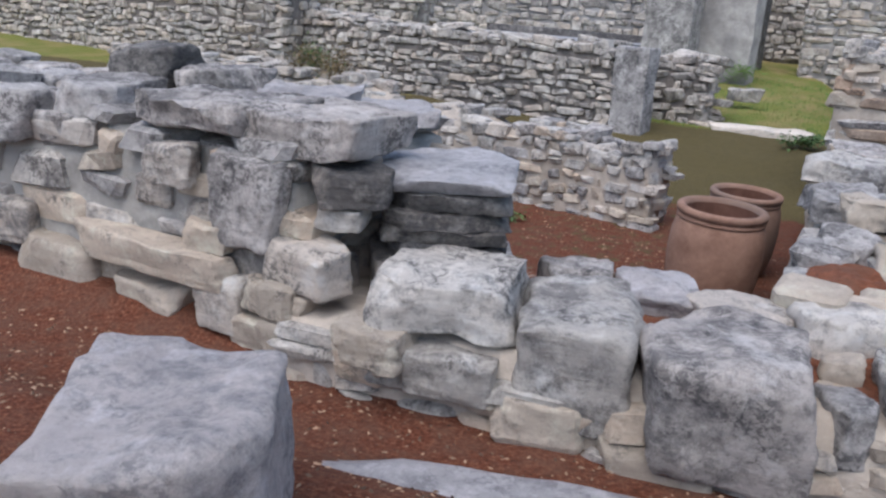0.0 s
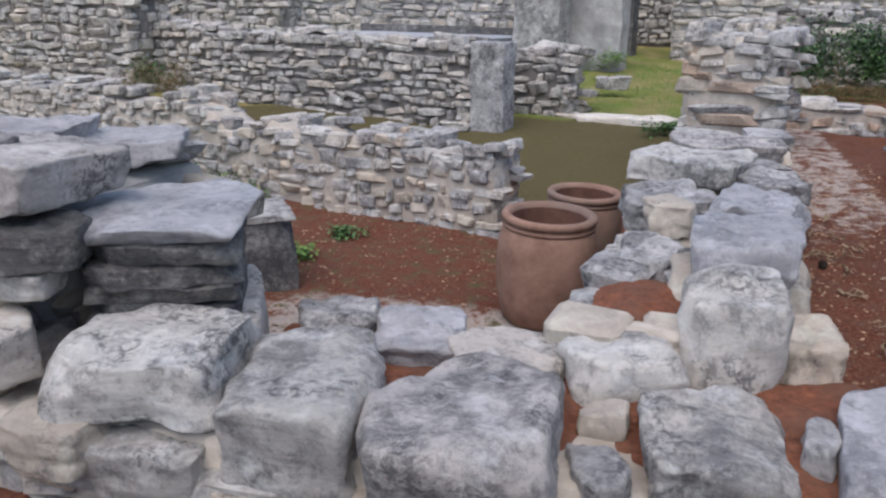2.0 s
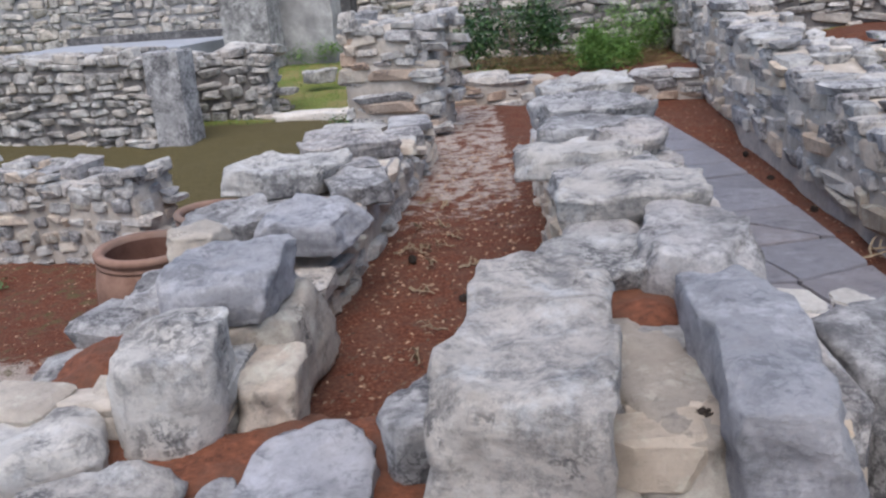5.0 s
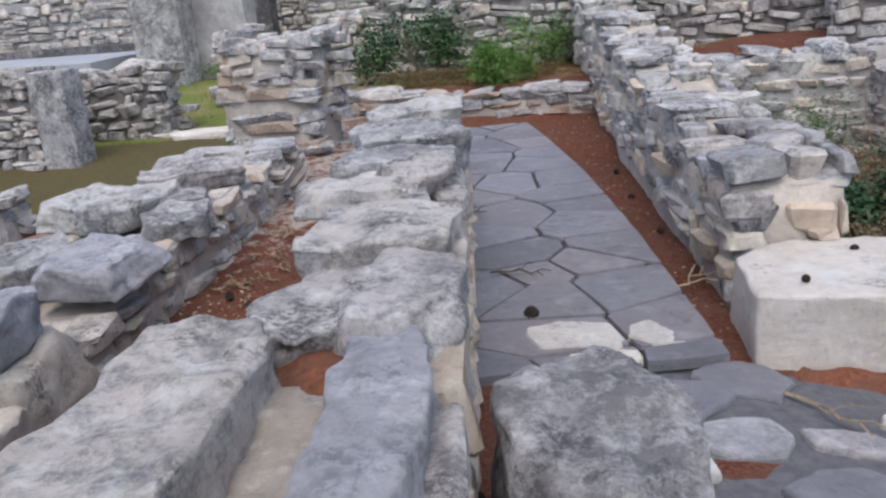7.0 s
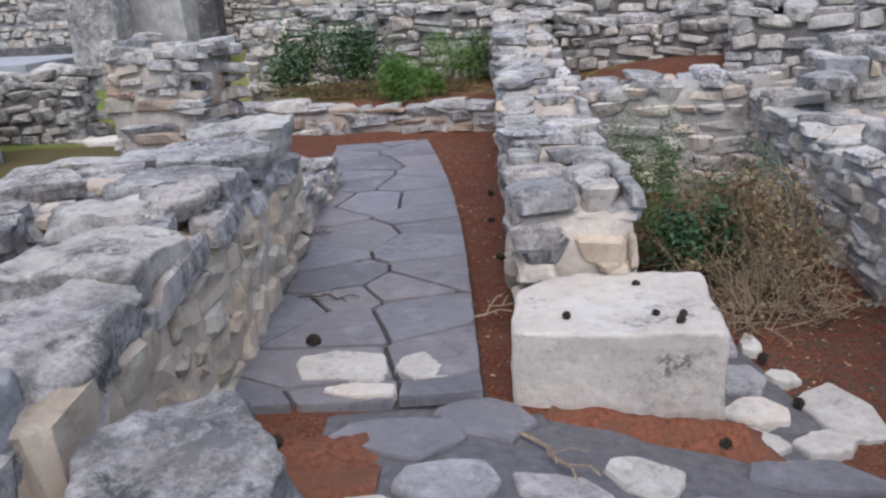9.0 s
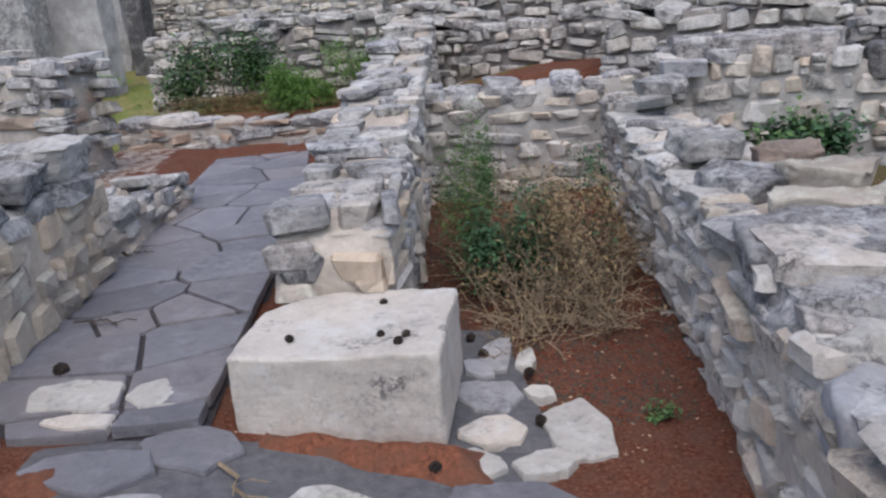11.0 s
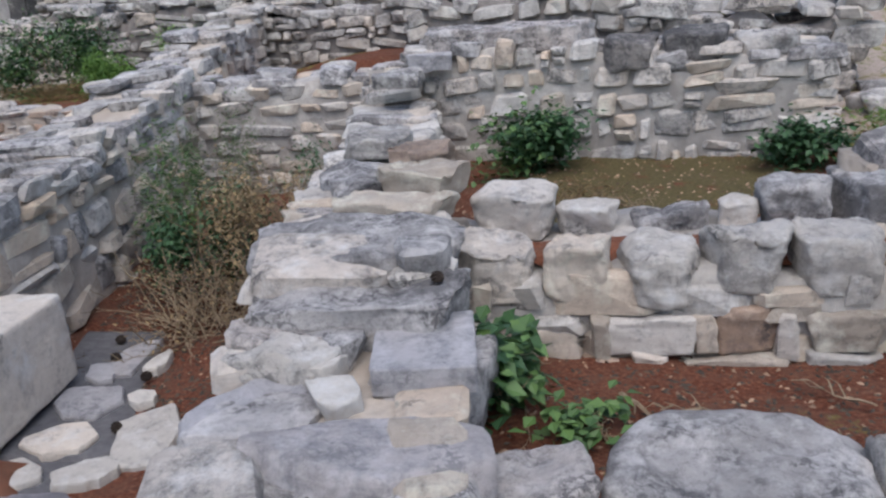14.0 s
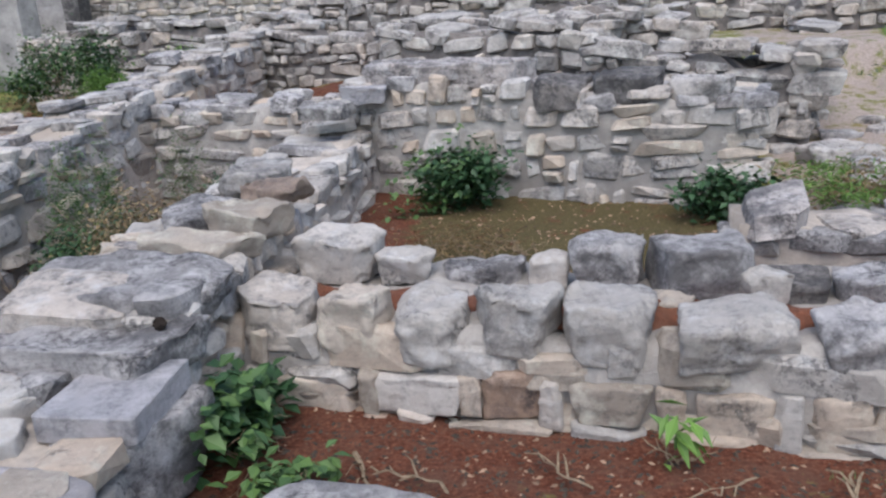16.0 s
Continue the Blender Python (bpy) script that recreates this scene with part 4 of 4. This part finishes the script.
WHITE, SLAB = "white flat stone", "grey slate slab"
for k, (x, y, lx, ly, a, mat) in enumerate((
        (3.04, 4.82, 0.46, 0.3, -19, BLOCK), (3.42, 4.79, 0.3, 0.26, -3, BLOCK), (3.12, 4.58, 0.3, 0.12, -8, BLOCK), (3.29, 4.22, 0.5, 0.3, -17, FLAG), (3.62, 4.37, 0.38, 0.3, -18, FLAG), (3.46, 3.92, 0.38, 0.26, -7, SLATE),
        (4.15, 4.03, 0.26, 0.26, -23, BLOCK), (3.84, 3.9, 0.34, 0.16, -7, SLATE), (4.8, 4.1, 0.5, 0.24, -3, FLAG), (4.4, 3.75, 0.5, 0.34, 8, FLAG), (3.15, 3.75, 0.34, 0.2, 5, BLOCK), (3.7, 3.55, 0.5, 0.36, 10, FLAG),
        (3.2, 3.35, 0.42, 0.34, -6, FLAG), (5.0, 3.75, 0.44, 0.34, -12, FLAG), (4.55, 3.3, 0.5, 0.4, 5, FLAG), (3.95, 3.1, 0.46, 0.4, -9, FLAG))):
    paver(fore, x, y, lx, ly, a, mat, WHITE if mat is BLOCK else SLAB, 100 + k)
for k, (x, y, lx, ly, a, mat) in enumerate((
        (5.14, 4.58, 0.3, 0.46, 8, BLOCK), (5.03, 4.92, 0.13, 0.14, 10, BLOCK), (4.79, 4.6, 0.3, 0.22, 8, BLOCK), (4.96, 4.34, 0.26, 0.17, 11, BLOCK), (4.7, 4.34, 0.2, 0.2, 29, BLOCK), (4.8, 4.92, 0.3, 0.28, -10, SLATE),
        (4.88, 5.36, 0.16, 0.44, -14, SLATE), (5.03, 5.3, 0.1, 0.24, -12, BLOCK), (4.78, 5.2, 0.14, 0.2, 5, SLATE))):
    paver(strip, x, y, lx, ly, a, mat, WHITE if mat is BLOCK else SLAB, 130 + k)
clay_fill("soil_patch", 2.78, 3.22, 3.8, 4.3, -0.005, fore, seed=8.0)
clay_fill("soil_patch", 3.74, 4.76, 4.32, 4.62, -0.05, fore, -0.17, seed=9.0, fall=lambda x, y: 0.4 * sink(x, y), drop=0.16)


# ---- old buildings and pillars beyond the court ----
def block_mesh(name, sx, sy, sz, material, cuts=6, rough=0.03, seed=0):
    bm = bmesh.new()
    bmesh.ops.create_cube(bm, size=1.0)
    bmesh.ops.bevel(bm, geom=bm.edges[:], offset=0.02, segments=1, affect="EDGES")
    bmesh.ops.subdivide_edges(bm, edges=[e for e in bm.edges if e.calc_length() > 0.3], cuts=cuts, use_grid_fill=True)
    for v in bm.verts:
        v.co = Vector((v.co.x * sx, v.co.y * sy, (v.co.z + 0.5) * sz))
        v.co += noise.noise_vector(v.co * 2.3 + Vector((seed, seed, 0))) * rough
    return from_bm(name, bm, material)


def pillar(x, y, z, w, d, h, turn, label, material, seed=0):
    ob = thing("stone_pillar", block_mesh("stone_pillar", w, d, h, material, seed=seed), label, "pillar")
    ob.matrix_basis = pose(x, y, z, 0, 0, turn)
    return ob


pillar(-1.85, 11.55, -0.45, 0.48, 0.35, 1.32, -14, "upright grey slab at the end of a rubble wall", GREY, 1)
pillar(-2.2, 17.6, 0.0, 0.95, 0.6, 2.0, -14, "tall worn grey pillar beside the lawn", GREY, 2)
pillar(-1.15, 17.9, 0.0, 1.1, 0.5, 2.1, -14, "tall plastered grey pillar beside the lawn", PLASTER, 3)
# solid dark block that fills a narrow dark gap in the building
pillar(-0.75, 20.2, 0.0, 0.4, 0.4, 2.8, -14, "narrow dark upright block at the ruined building", DARK, 4)
for i, (x, y, w, d, h, turn) in enumerate(((-14, 23, 9, 0.6, 2.4, -14), (-1.9, 21.6, 1.2, 0.5, 2.3, -14))):
    house = thing("wall_%d" % (30 + i), block_mesh("plastered_wall", w, d, h, PLASTER, 10, 0.05, i), "ruined wall with grey plaster", "wall", "structure")
    house.matrix_basis = pose(x, y, -0.1, 0, 0, turn)
rubble_wall("wall_34", "tall ruined wall with remains of plaster", (0.3, 19.9), (4.4, 19.2), 0.6, -0.1, (2.6, 2.6), 0.16, 0.3, far=True, seed=61, mortar=PLASTER)
rubble_wall("wall_35", "ruined rubble wall behind the cement platform", (-9.5, 22.0), (-2.6, 20.4), 0.6, -0.1, (1.7, 1.9), 0.16, 0.34, far=True, seed=62, mortar=PLASTER)
terrace = thing("pavement_3", block_mesh("terrace", 4.2, 2.4, 0.75, PAVE, 4, 0.01), "pale cement platform behind the court", "platform", "structure")
terrace.matrix_basis = pose(-5.2, 18.6, -0.15, 0, 0, -14)
dark_lip = thing("stone_ledge", block_mesh("stone_ledge", 4.2, 0.25, 0.16, DARK, 4, 0.02), "dark stone ledge at the back of the platform", "ledge")
dark_lip.matrix_basis = pose(-4.85, 19.7, 0.6, 0, 0, -14)


# ---- plants ----
def leaf_cloud(n, rx, ry, h, size, rng, droop=0.3, long=2.0, clumps=9, base=0.0):
    vs, fs = [], []
    cs = [(rng.uniform(-0.7, 0.7) * rx, rng.uniform(-0.7, 0.7) * ry, base + rng.uniform(0.25, 0.85) * h, rng.uniform(0.25, 0.5)) for _ in range(clumps)]
    for _ in range(n):
        cx, cy, cz, r = rng.choice(cs)
        p = Vector((cx + rng.gauss(0, r * 0.55) * rx, cy + rng.gauss(0, r * 0.55) * ry, max(0.01, cz + rng.gauss(0, r * 0.5) * h)))
        a, t = rng.uniform(0, 6.283), rng.uniform(-0.9, 0.5)
        s = size * rng.uniform(0.6, 1.3)
        d = Vector((math.cos(a) * math.cos(t), math.sin(a) * math.cos(t), math.sin(t) - droop * 0.2)).normalized()
        w = d.cross(Vector((rng.uniform(-0.4, 0.4), rng.uniform(-0.4, 0.4), 1))).normalized() * s / long
        k = len(vs)
        up = Vector((0, 0, s * 0.12))
        vs += [p, p + d * s * 0.5 + w * 0.5 + up, p + d * s, p + d * s * 0.5 - w * 0.5 + up]
        fs += [(k, k + 1, k + 2), (k, k + 2, k + 3)]
    return vs, fs


def tube(vs, fs, pts, r0, r1):
    k0 = len(vs)
    for i, p in enumerate(pts):
        r = r0 + (r1 - r0) * i / (len(pts) - 1)
        for j in range(4):
            a = j * math.pi / 2
            vs.append(p + Vector((r * math.cos(a), r * math.sin(a), r * 0.6 * math.sin(a + 1))))
    for i in range(len(pts) - 1):
        for j in range(4):
            fs.append((k0 + i * 4 + j, k0 + i * 4 + (j + 1) % 4, k0 + (i + 1) * 4 + (j + 1) % 4, k0 + (i + 1) * 4 + j))


def twig_cloud(n, rx, ry, h, rng, r=0.004, low=0.0):
    vs, fs = [], []
    for _ in range(n):
        p = Vector((rng.uniform(-0.6, 0.6) * rx, rng.uniform(-0.6, 0.6) * ry, rng.uniform(low, 0.1 * h)))
        d = Vector((rng.gauss(0, 0.7), rng.gauss(0, 0.7), rng.uniform(0.15, 1.0))).normalized()
        pts = [p]
        for i in range(5):
            d = (d + Vector((rng.gauss(0, 0.25), rng.gauss(0, 0.25), rng.gauss(-0.05, 0.2)))).normalized()
            p = p + d * h * rng.uniform(0.1, 0.24)
            p.z = max(p.z, 0.01)
            pts.append(p.copy())
            if i > 0:
                e = (d + Vector((rng.gauss(0, 0.8), rng.gauss(0, 0.8), rng.gauss(0.1, 0.4)))).normalized()
                tube(vs, fs, [p, p + e * h * 0.1, p + e * h * 0.18 + Vector((0, 0, rng.uniform(-0.02, 0.02)))], r * 0.6, r * 0.25)
        tube(vs, fs, pts, r, r * 0.35)
    return vs, fs


def plant(name, label, x, y, z, rx, ry, h, leaves, twigs=0, twig_mat=None, seed=1, category="plant", twig_r=0.004):
    """A low plant. leaves: rows of (count, leaf size, material, length to width)."""
    rng = random.Random(seed)
    root = new(name)
    tagged(root, label, category)
    root.matrix_basis = pose(x, y, z)
    if twigs:
        v, f = twig_cloud(twigs, rx, ry, h, rng, twig_r)
        part("branchwork", mesh_of("branchwork", v, f, twig_mat or TWIG), root)
    for n, s, mat, long in leaves:
        v, f = leaf_cloud(n, rx, ry, h, s, rng, long=long)
        part("foliage", mesh_of("foliage", v, f, mat), root)
    return root


G = ground_height
plant("dry_bush", "dry straw-coloured bush with bare twigs", 5.5, 6.5, G(5.5, 6.5), 0.42, 0.8, 0.72, [(4200, 0.032, LEAF_DRY, 2.5), (1500, 0.04, LEAF_DARK, 2.5)], 120, TWIG, 3, "bush")
plant("dry_bush", "low dry brush with bare pale twigs", 5.25, 5.7, G(5.25, 5.7), 0.5, 0.35, 0.46, [(900, 0.03, LEAF_DRY, 2.5), (300, 0.03, DARKTWIG, 2.5)], 110, TWIG, 4, "bush", 0.0045)
plant("green_weed", "tall feathery green weed against the wall", 4.9, 6.7, G(4.9, 6.7), 0.2, 0.4, 1.0, [(2800, 0.04, LEAF, 5), (500, 0.04, LEAF_BRIGHT, 5)], 20, TWIG, 5)
plant("green_weed", "dark green weed under the dry bush", 5.1, 6.2, G(5.1, 6.2), 0.3, 0.3, 0.5, [(2200, 0.045, LEAF_DARK, 2)], 0, None, 6)
plant("green_weed", "small green weed on the red soil", 5.5, 4.62, G(5.5, 4.62), 0.08, 0.07, 0.08, [(90, 0.035, LEAF, 2)], 0, None, 61)
plant("green_weed", "feathery green weed at the end wall", 5.1, 8.2, G(5.1, 8.2), 0.2, 0.2, 0.75, [(900, 0.04, LEAF, 5)], 10, TWIG, 16)
plant("terrace_bush", "dark green bush on the terrace", 2.3, 12.4, G(2.3, 12.4), 0.8, 0.4, 0.8, [(2600, 0.065, LEAF_DARK, 2), (2600, 0.065, LEAF, 2)], 20, TWIG, 7, "bush")
plant("terrace_bush", "bright green tuft on the terrace edge", 3.45, 11.35, G(3.45, 11.35), 0.4, 0.3, 0.45, [(5000, 0.07, LEAF_BRIGHT, 6)], 0, None, 8, "bush")
plant("terrace_bush", "green bush beside the long wall", 4.15, 12.6, G(4.15, 12.6), 0.6, 0.4, 0.65, [(2400, 0.05, LEAF_BRIGHT, 3), (600, 0.05, LEAF_DARK, 2)], 0, None, 9, "bush")
plant("dry_grass", "dry brown grass on the terrace", 2.5, 11.65, G(2.5, 11.65), 0.7, 0.2, 0.2, [(1500, 0.06, LEAF_DRY, 8), (300, 0.05, LEAF, 6)], 0, None, 10, "grass")
plant("dry_grass", "dry brown grass on the terrace", 3.95, 11.7, G(3.95, 11.7), 0.3, 0.4, 0.16, [(900, 0.05, LEAF_DRY, 8)], 0, None, 11, "grass")
plant("leafy_weed", "leafy dark green weed at the wall corner", 6.56, 3.98, G(6.56, 3.98), 0.12, 0.3, 0.3, [(240, 0.075, LEAF_DARK, 1.3), (160, 0.07, LEAF, 1.4)], 8, TWIG, 12)
plant("leafy_weed", "low leafy weed on the red soil", 6.8, 3.72, G(6.8, 3.72), 0.16, 0.12, 0.12, [(120, 0.06, LEAF, 1.4)], 4, TWIG, 13)
plant("leafy_weed", "small green weed at the foot of the cross wall", 8.0, 3.82, G(8.0, 3.82), 0.06, 0.05, 0.2, [(26, 0.1, LEAF_BRIGHT, 3)], 3, TWIG, 14)
plant("ivy_clump", "dark green ivy clump in the sunken room", 7.2, 7.25, G(7.2, 7.25), 0.42, 0.26, 0.42, [(1700, 0.06, LEAF_DARK, 1.5), (500, 0.06, LEAF, 1.5)], 0, None, 15, "bush")
plant("ivy_clump", "dark green ivy clump by the broken stub of wall", 9.0, 6.7, G(9.0, 6.7), 0.3, 0.24, 0.3, [(1000, 0.06, LEAF_DARK, 1.5)], 0, None, 17, "bush")
plant("dry_grass", "dry stalks in the sunken room", 7.4, 6.1, G(7.4, 6.1), 0.6, 0.4, 0.16, [(500, 0.05, LEAF_DRY, 8)], 40, TWIG, 18, "grass")
plant("court_weed", "green weeds at the foot of the court wall", -4.6, 8.25, G(-4.6, 8.25), 1.1, 0.35, 0.26, [(2200, 0.06, LEAF, 3), (700, 0.06, LEAF_BRIGHT, 3)], 0, None, 19)
plant("court_weed", "small green weed in the court soil", -2.2, 7.4, G(-2.2, 7.4), 0.2, 0.14, 0.1, [(260, 0.05, LEAF, 2)], 0, None, 20)
plant("court_weed", "small green weed in the court soil", -2.4, 6.75, G(-2.4, 6.75), 0.16, 0.14, 0.09, [(200, 0.05, LEAF_BRIGHT, 2)], 0, None, 22)
plant("court_weed", "green weed beside the threshold", 0.35, 11.6, G(0.35, 11.6), 0.3, 0.25, 0.2, [(500, 0.06, LEAF, 2)], 0, None, 23)
plant("dry_shrub", "olive brown shrub growing on the old wall", -5.6, 9.7, 0.28, 0.5, 0.3, 0.4, [(1500, 0.05, LEAF_DRY, 3), (600, 0.05, LEAF, 3)], 20, TWIG, 24, "bush")
plant("path_grass", "yellow green grass beside the path", 9.9, 6.6, G(9.9, 6.6), 0.6, 0.5, 0.22, [(1500, 0.06, LEAF_BRIGHT, 6), (900, 0.06, LEAF_DRY, 6)], 0, None, 25, "grass")
plant("path_grass", "dark green grass on the bank", 12.5, 9.0, G(12.5, 9.0), 1.2, 0.6, 0.4, [(2500, 0.07, LEAF, 5)], 0, None, 26, "grass")
plant("court_weed", "green weeds by the doorway on the lawn", -1.1, 17.6, G(-1.1, 17.6), 0.6, 0.4, 0.35, [(1200, 0.07, LEAF_BRIGHT, 3)], 0, None, 27)


# ---- grass on the lawns and litter on the soil ----
def scatter(name, label, count, area, size, material, seed, tall=1.0, keep=None, category="litter"):
    rng = random.Random(seed)
    vs, fs = [], []
    for _ in range(count):
        x, y = rng.uniform(area[0], area[2]), rng.uniform(area[1], area[3])
        if keep and not keep(x, y):
            continue
        z = G(x, y)
        a, s = rng.uniform(0, 6.283), size * rng.uniform(0.4, 1.5)
        k = len(vs)
        dx, dy = math.cos(a) * s, math.sin(a) * s
        if tall > 1:
            vs += [(x - dy * 0.12, y + dx * 0.12, z - 0.01), (x + dy * 0.12, y - dx * 0.12, z - 0.01), (x + dx * 0.6, y + dy * 0.6, z + s * tall)]
            fs += [(k, k + 1, k + 2)]
        else:
            vs += [(x - dx, y - dy, z), (x + dy * 0.5, y - dx * 0.5, z - 0.003), (x + dx, y + dy, z), (x - dy * 0.5, y + dx * 0.5, z), (x, y, z + s * tall)]
            fs += [(k, k + 1, k + 4), (k + 1, k + 2, k + 4), (k + 2, k + 3, k + 4), (k + 3, k, k + 4)]
    return thing(name, mesh_of(name, vs, fs, material), label, category, "stuff")


scatter("litter", "dark crumbs and dry leaves under the bush", 5000, (4.6, 4.6, 5.9, 8.4), 0.016, DARKTWIG, 11, 0.4)
scatter("litter", "crumbs of stone, chips and dry leaves on red soil", 3500, (2.45, 4.3, 6.4, 10.6), 0.011, LITTER, 1, 0.5, lambda x, y: not (2.46 < x < edge_x(y)))
scatter("litter", "crumbs of stone, chips and dry leaves on red soil", 3200, (0.8, 3.4, 2.2, 9.0), 0.012, LITTER, 2, 0.5)
scatter("litter", "crumbs of stone, chips and dry leaves on red soil", 2600, (-4.5, 1.6, 1.8, 2.75), 0.011, LITTER, 3, 0.5)
scatter("litter", "crumbs of stone, chips and dry leaves on red soil", 4000, (6.2, 2.9, 10, 7.6), 0.013, LITTER, 4, 0.5)
scatter("litter", "crumbs of stone in the lower court", 3000, (-4.0, 3.8, 0.6, 8.2), 0.013, LITTER, 5, 0.5)
scatter("grass_blades", "short yellow green lawn grass", 16000, (-3.5, 12.3, 1.2, 19), 0.03, LEAF_BRIGHT, 6, 1.2, category="grass")
scatter("grass_blades", "short green grass on the court floor", 7000, (-7, 5.2, -3.4, 8.6), 0.025, LEAF_BRIGHT, 7, 1.2, lambda x, y: noise.noise(Vector((x, y, 1))) > -0.1, "grass")
scatter("litter", "dark crumbs on the soil by the cross wall", 2500, (6.3, 3.2, 10, 4.2), 0.014, DARKTWIG, 12, 0.4)
scatter("grass_blades", "thin moss and grass by the cross wall", 2600, (6.6, 2.9, 9.5, 3.75), 0.018, LEAF, 8, 1.2, lambda x, y: noise.noise(Vector((x * 1.5, y * 2, 5))) > 0.1, "grass")
scatter("grass_blades", "rough grass beside the path", 7000, (9.4, 5.9, 14, 11), 0.04, LEAF_BRIGHT, 9, 1.3, lambda x, y: noise.noise(Vector((x, y, 7))) > 0.0 and not (9.6 < x - 0.25 * (y - 7) and x - 0.25 * (y - 8) < 11.0), "grass")


# ---- pine cones and fallen twigs ----
def cone_mesh():
    bm = bmesh.new()
    for k in range(9):
        zc, r = 0.008 + k * 0.0075, 0.03 * math.sin(math.pi * (0.18 + 0.75 * k / 9))
        for i in range(8):
            a = i * math.pi / 4 + k * 0.6
            bm2 = bmesh.ops.create_cone(bm, cap_ends=True, segments=4, radius1=0.011, radius2=0.003, depth=0.016,
                                        matrix=Matrix.Translation((r * math.cos(a), r * math.sin(a), zc)) @ Euler((0, 1.2, a)).to_matrix().to_4x4())
    return from_bm("pine_cone", bm, CONE)


first = thing("pine_cone", cone_mesh(), "dark open pine cone lying on the stones", "pine cone", group="fallen pine cones")
first.matrix_basis = pose(2.86, 5.12, -0.02, 70, 10, 30)
CONES = [(2.84, 4.22), (4.5, 4.28), (4.76, 5.54), (4.84, 5.31), (5.03, 5.12), (4.98, 4.68), (2.5, 3.7), (3.9, 6.5), (3.95, 7.4), (4.0, 8.2), (1.5, 4.3), (1.6, 5.0), (1.35, 5.6), (1.75, 4.8)]
spots = [(x, y, (-0.02 + sink(x, y)) if 2.7 < x < 5.2 and y < 6 else G(x, y) + 0.015, 0.7) for x, y in CONES]
spots += [(x, y, 0.205, 0.5) for x, y in ((4.36, 4.67), (4.41, 4.54), (4.45, 4.6), (4.38, 5.0), (4.0, 4.68))] + [(6.34, 3.98, 0.52, 0.62), (2.12, 2.8, 0.6, 0.62)]
for i, (x, y, z, s) in enumerate(spots):
    c = copy_thing(first, pose(x, y, z, 60 + 25 * (i % 3), 15 * (i % 4), 77 * i))
    c.scale = (s, s, s)


def twig(x, y, z, length, turn, material, seed, label):
    rng = random.Random(seed)
    vs, fs = [], []
    pts = [Vector((length * (k / 6 - 0.5), rng.uniform(-0.03, 0.03) * length * 3, rng.uniform(0, 0.02) + 0.01)) for k in range(7)]
    tube(vs, fs, pts, 0.009, 0.004)
    for k in (2, 3, 4):
        e = pts[k] + Vector((rng.uniform(0.2, 0.4) * length, rng.choice((-1, 1)) * rng.uniform(0.12, 0.3) * length, 0.02))
        tube(vs, fs, [pts[k], (pts[k] + e) / 2 + Vector((0, 0, 0.02)), e], 0.006, 0.003)
    ob = thing("fallen_twig", mesh_of("fallen_twig", vs, fs, material), label, "twig")
    ob.matrix_basis = pose(x, y, z, 0, 0, turn)


twig(2.9, 5.66, -0.018, 0.32, -8, DARKTWIG, 1, "dark forked twig on the flagstones")
twig(2.72, 6.9, -0.018, 0.2, 5, DARKTWIG, 2, "dark twig on the flagstones")
twig(3.85, 4.1, -0.1, 0.4, -60, TWIG, 3, "pale forked twig on broken paving")
twig(3.75, 5.4, -0.05, 0.4, 30, TWIG, 4, "pale thin twig on red soil")
for i in range(14):
    twig(1.1 + 0.6 * RNG.random(), 3.9 + 3 * RNG.random(), 0.01, 0.14, 360 * RNG.random(), TWIG, 10 + i, "pale dry twig on red soil")
for i in range(10):
    twig(6.7 + 2.2 * RNG.random(), 3.35 + 0.6 * RNG.random(), 0.02, 0.25, 360 * RNG.random(), TWIG, 30 + i, "pale dry stalk on red soil")


# ---- loose rubble on the bank to the side of the sunken room ----
for i in range(26):
    x, y = 9.3 + 1.6 * RNG.random(), 5.9 + 3.2 * RNG.random()
    s = 0.12 + 0.22 * RNG.random()
    tagged(hero(None, x, y, G(x, y) + s * 0.3, s * 1.5, s, s * 0.6, 180 * RNG.random(), RNG.choice((PALE, GREY, PALE)), 4, 0.02, "fallen_stone", cuts=6), "pale fallen stone on the grassy bank", "stone", "fallen stones on the bank")
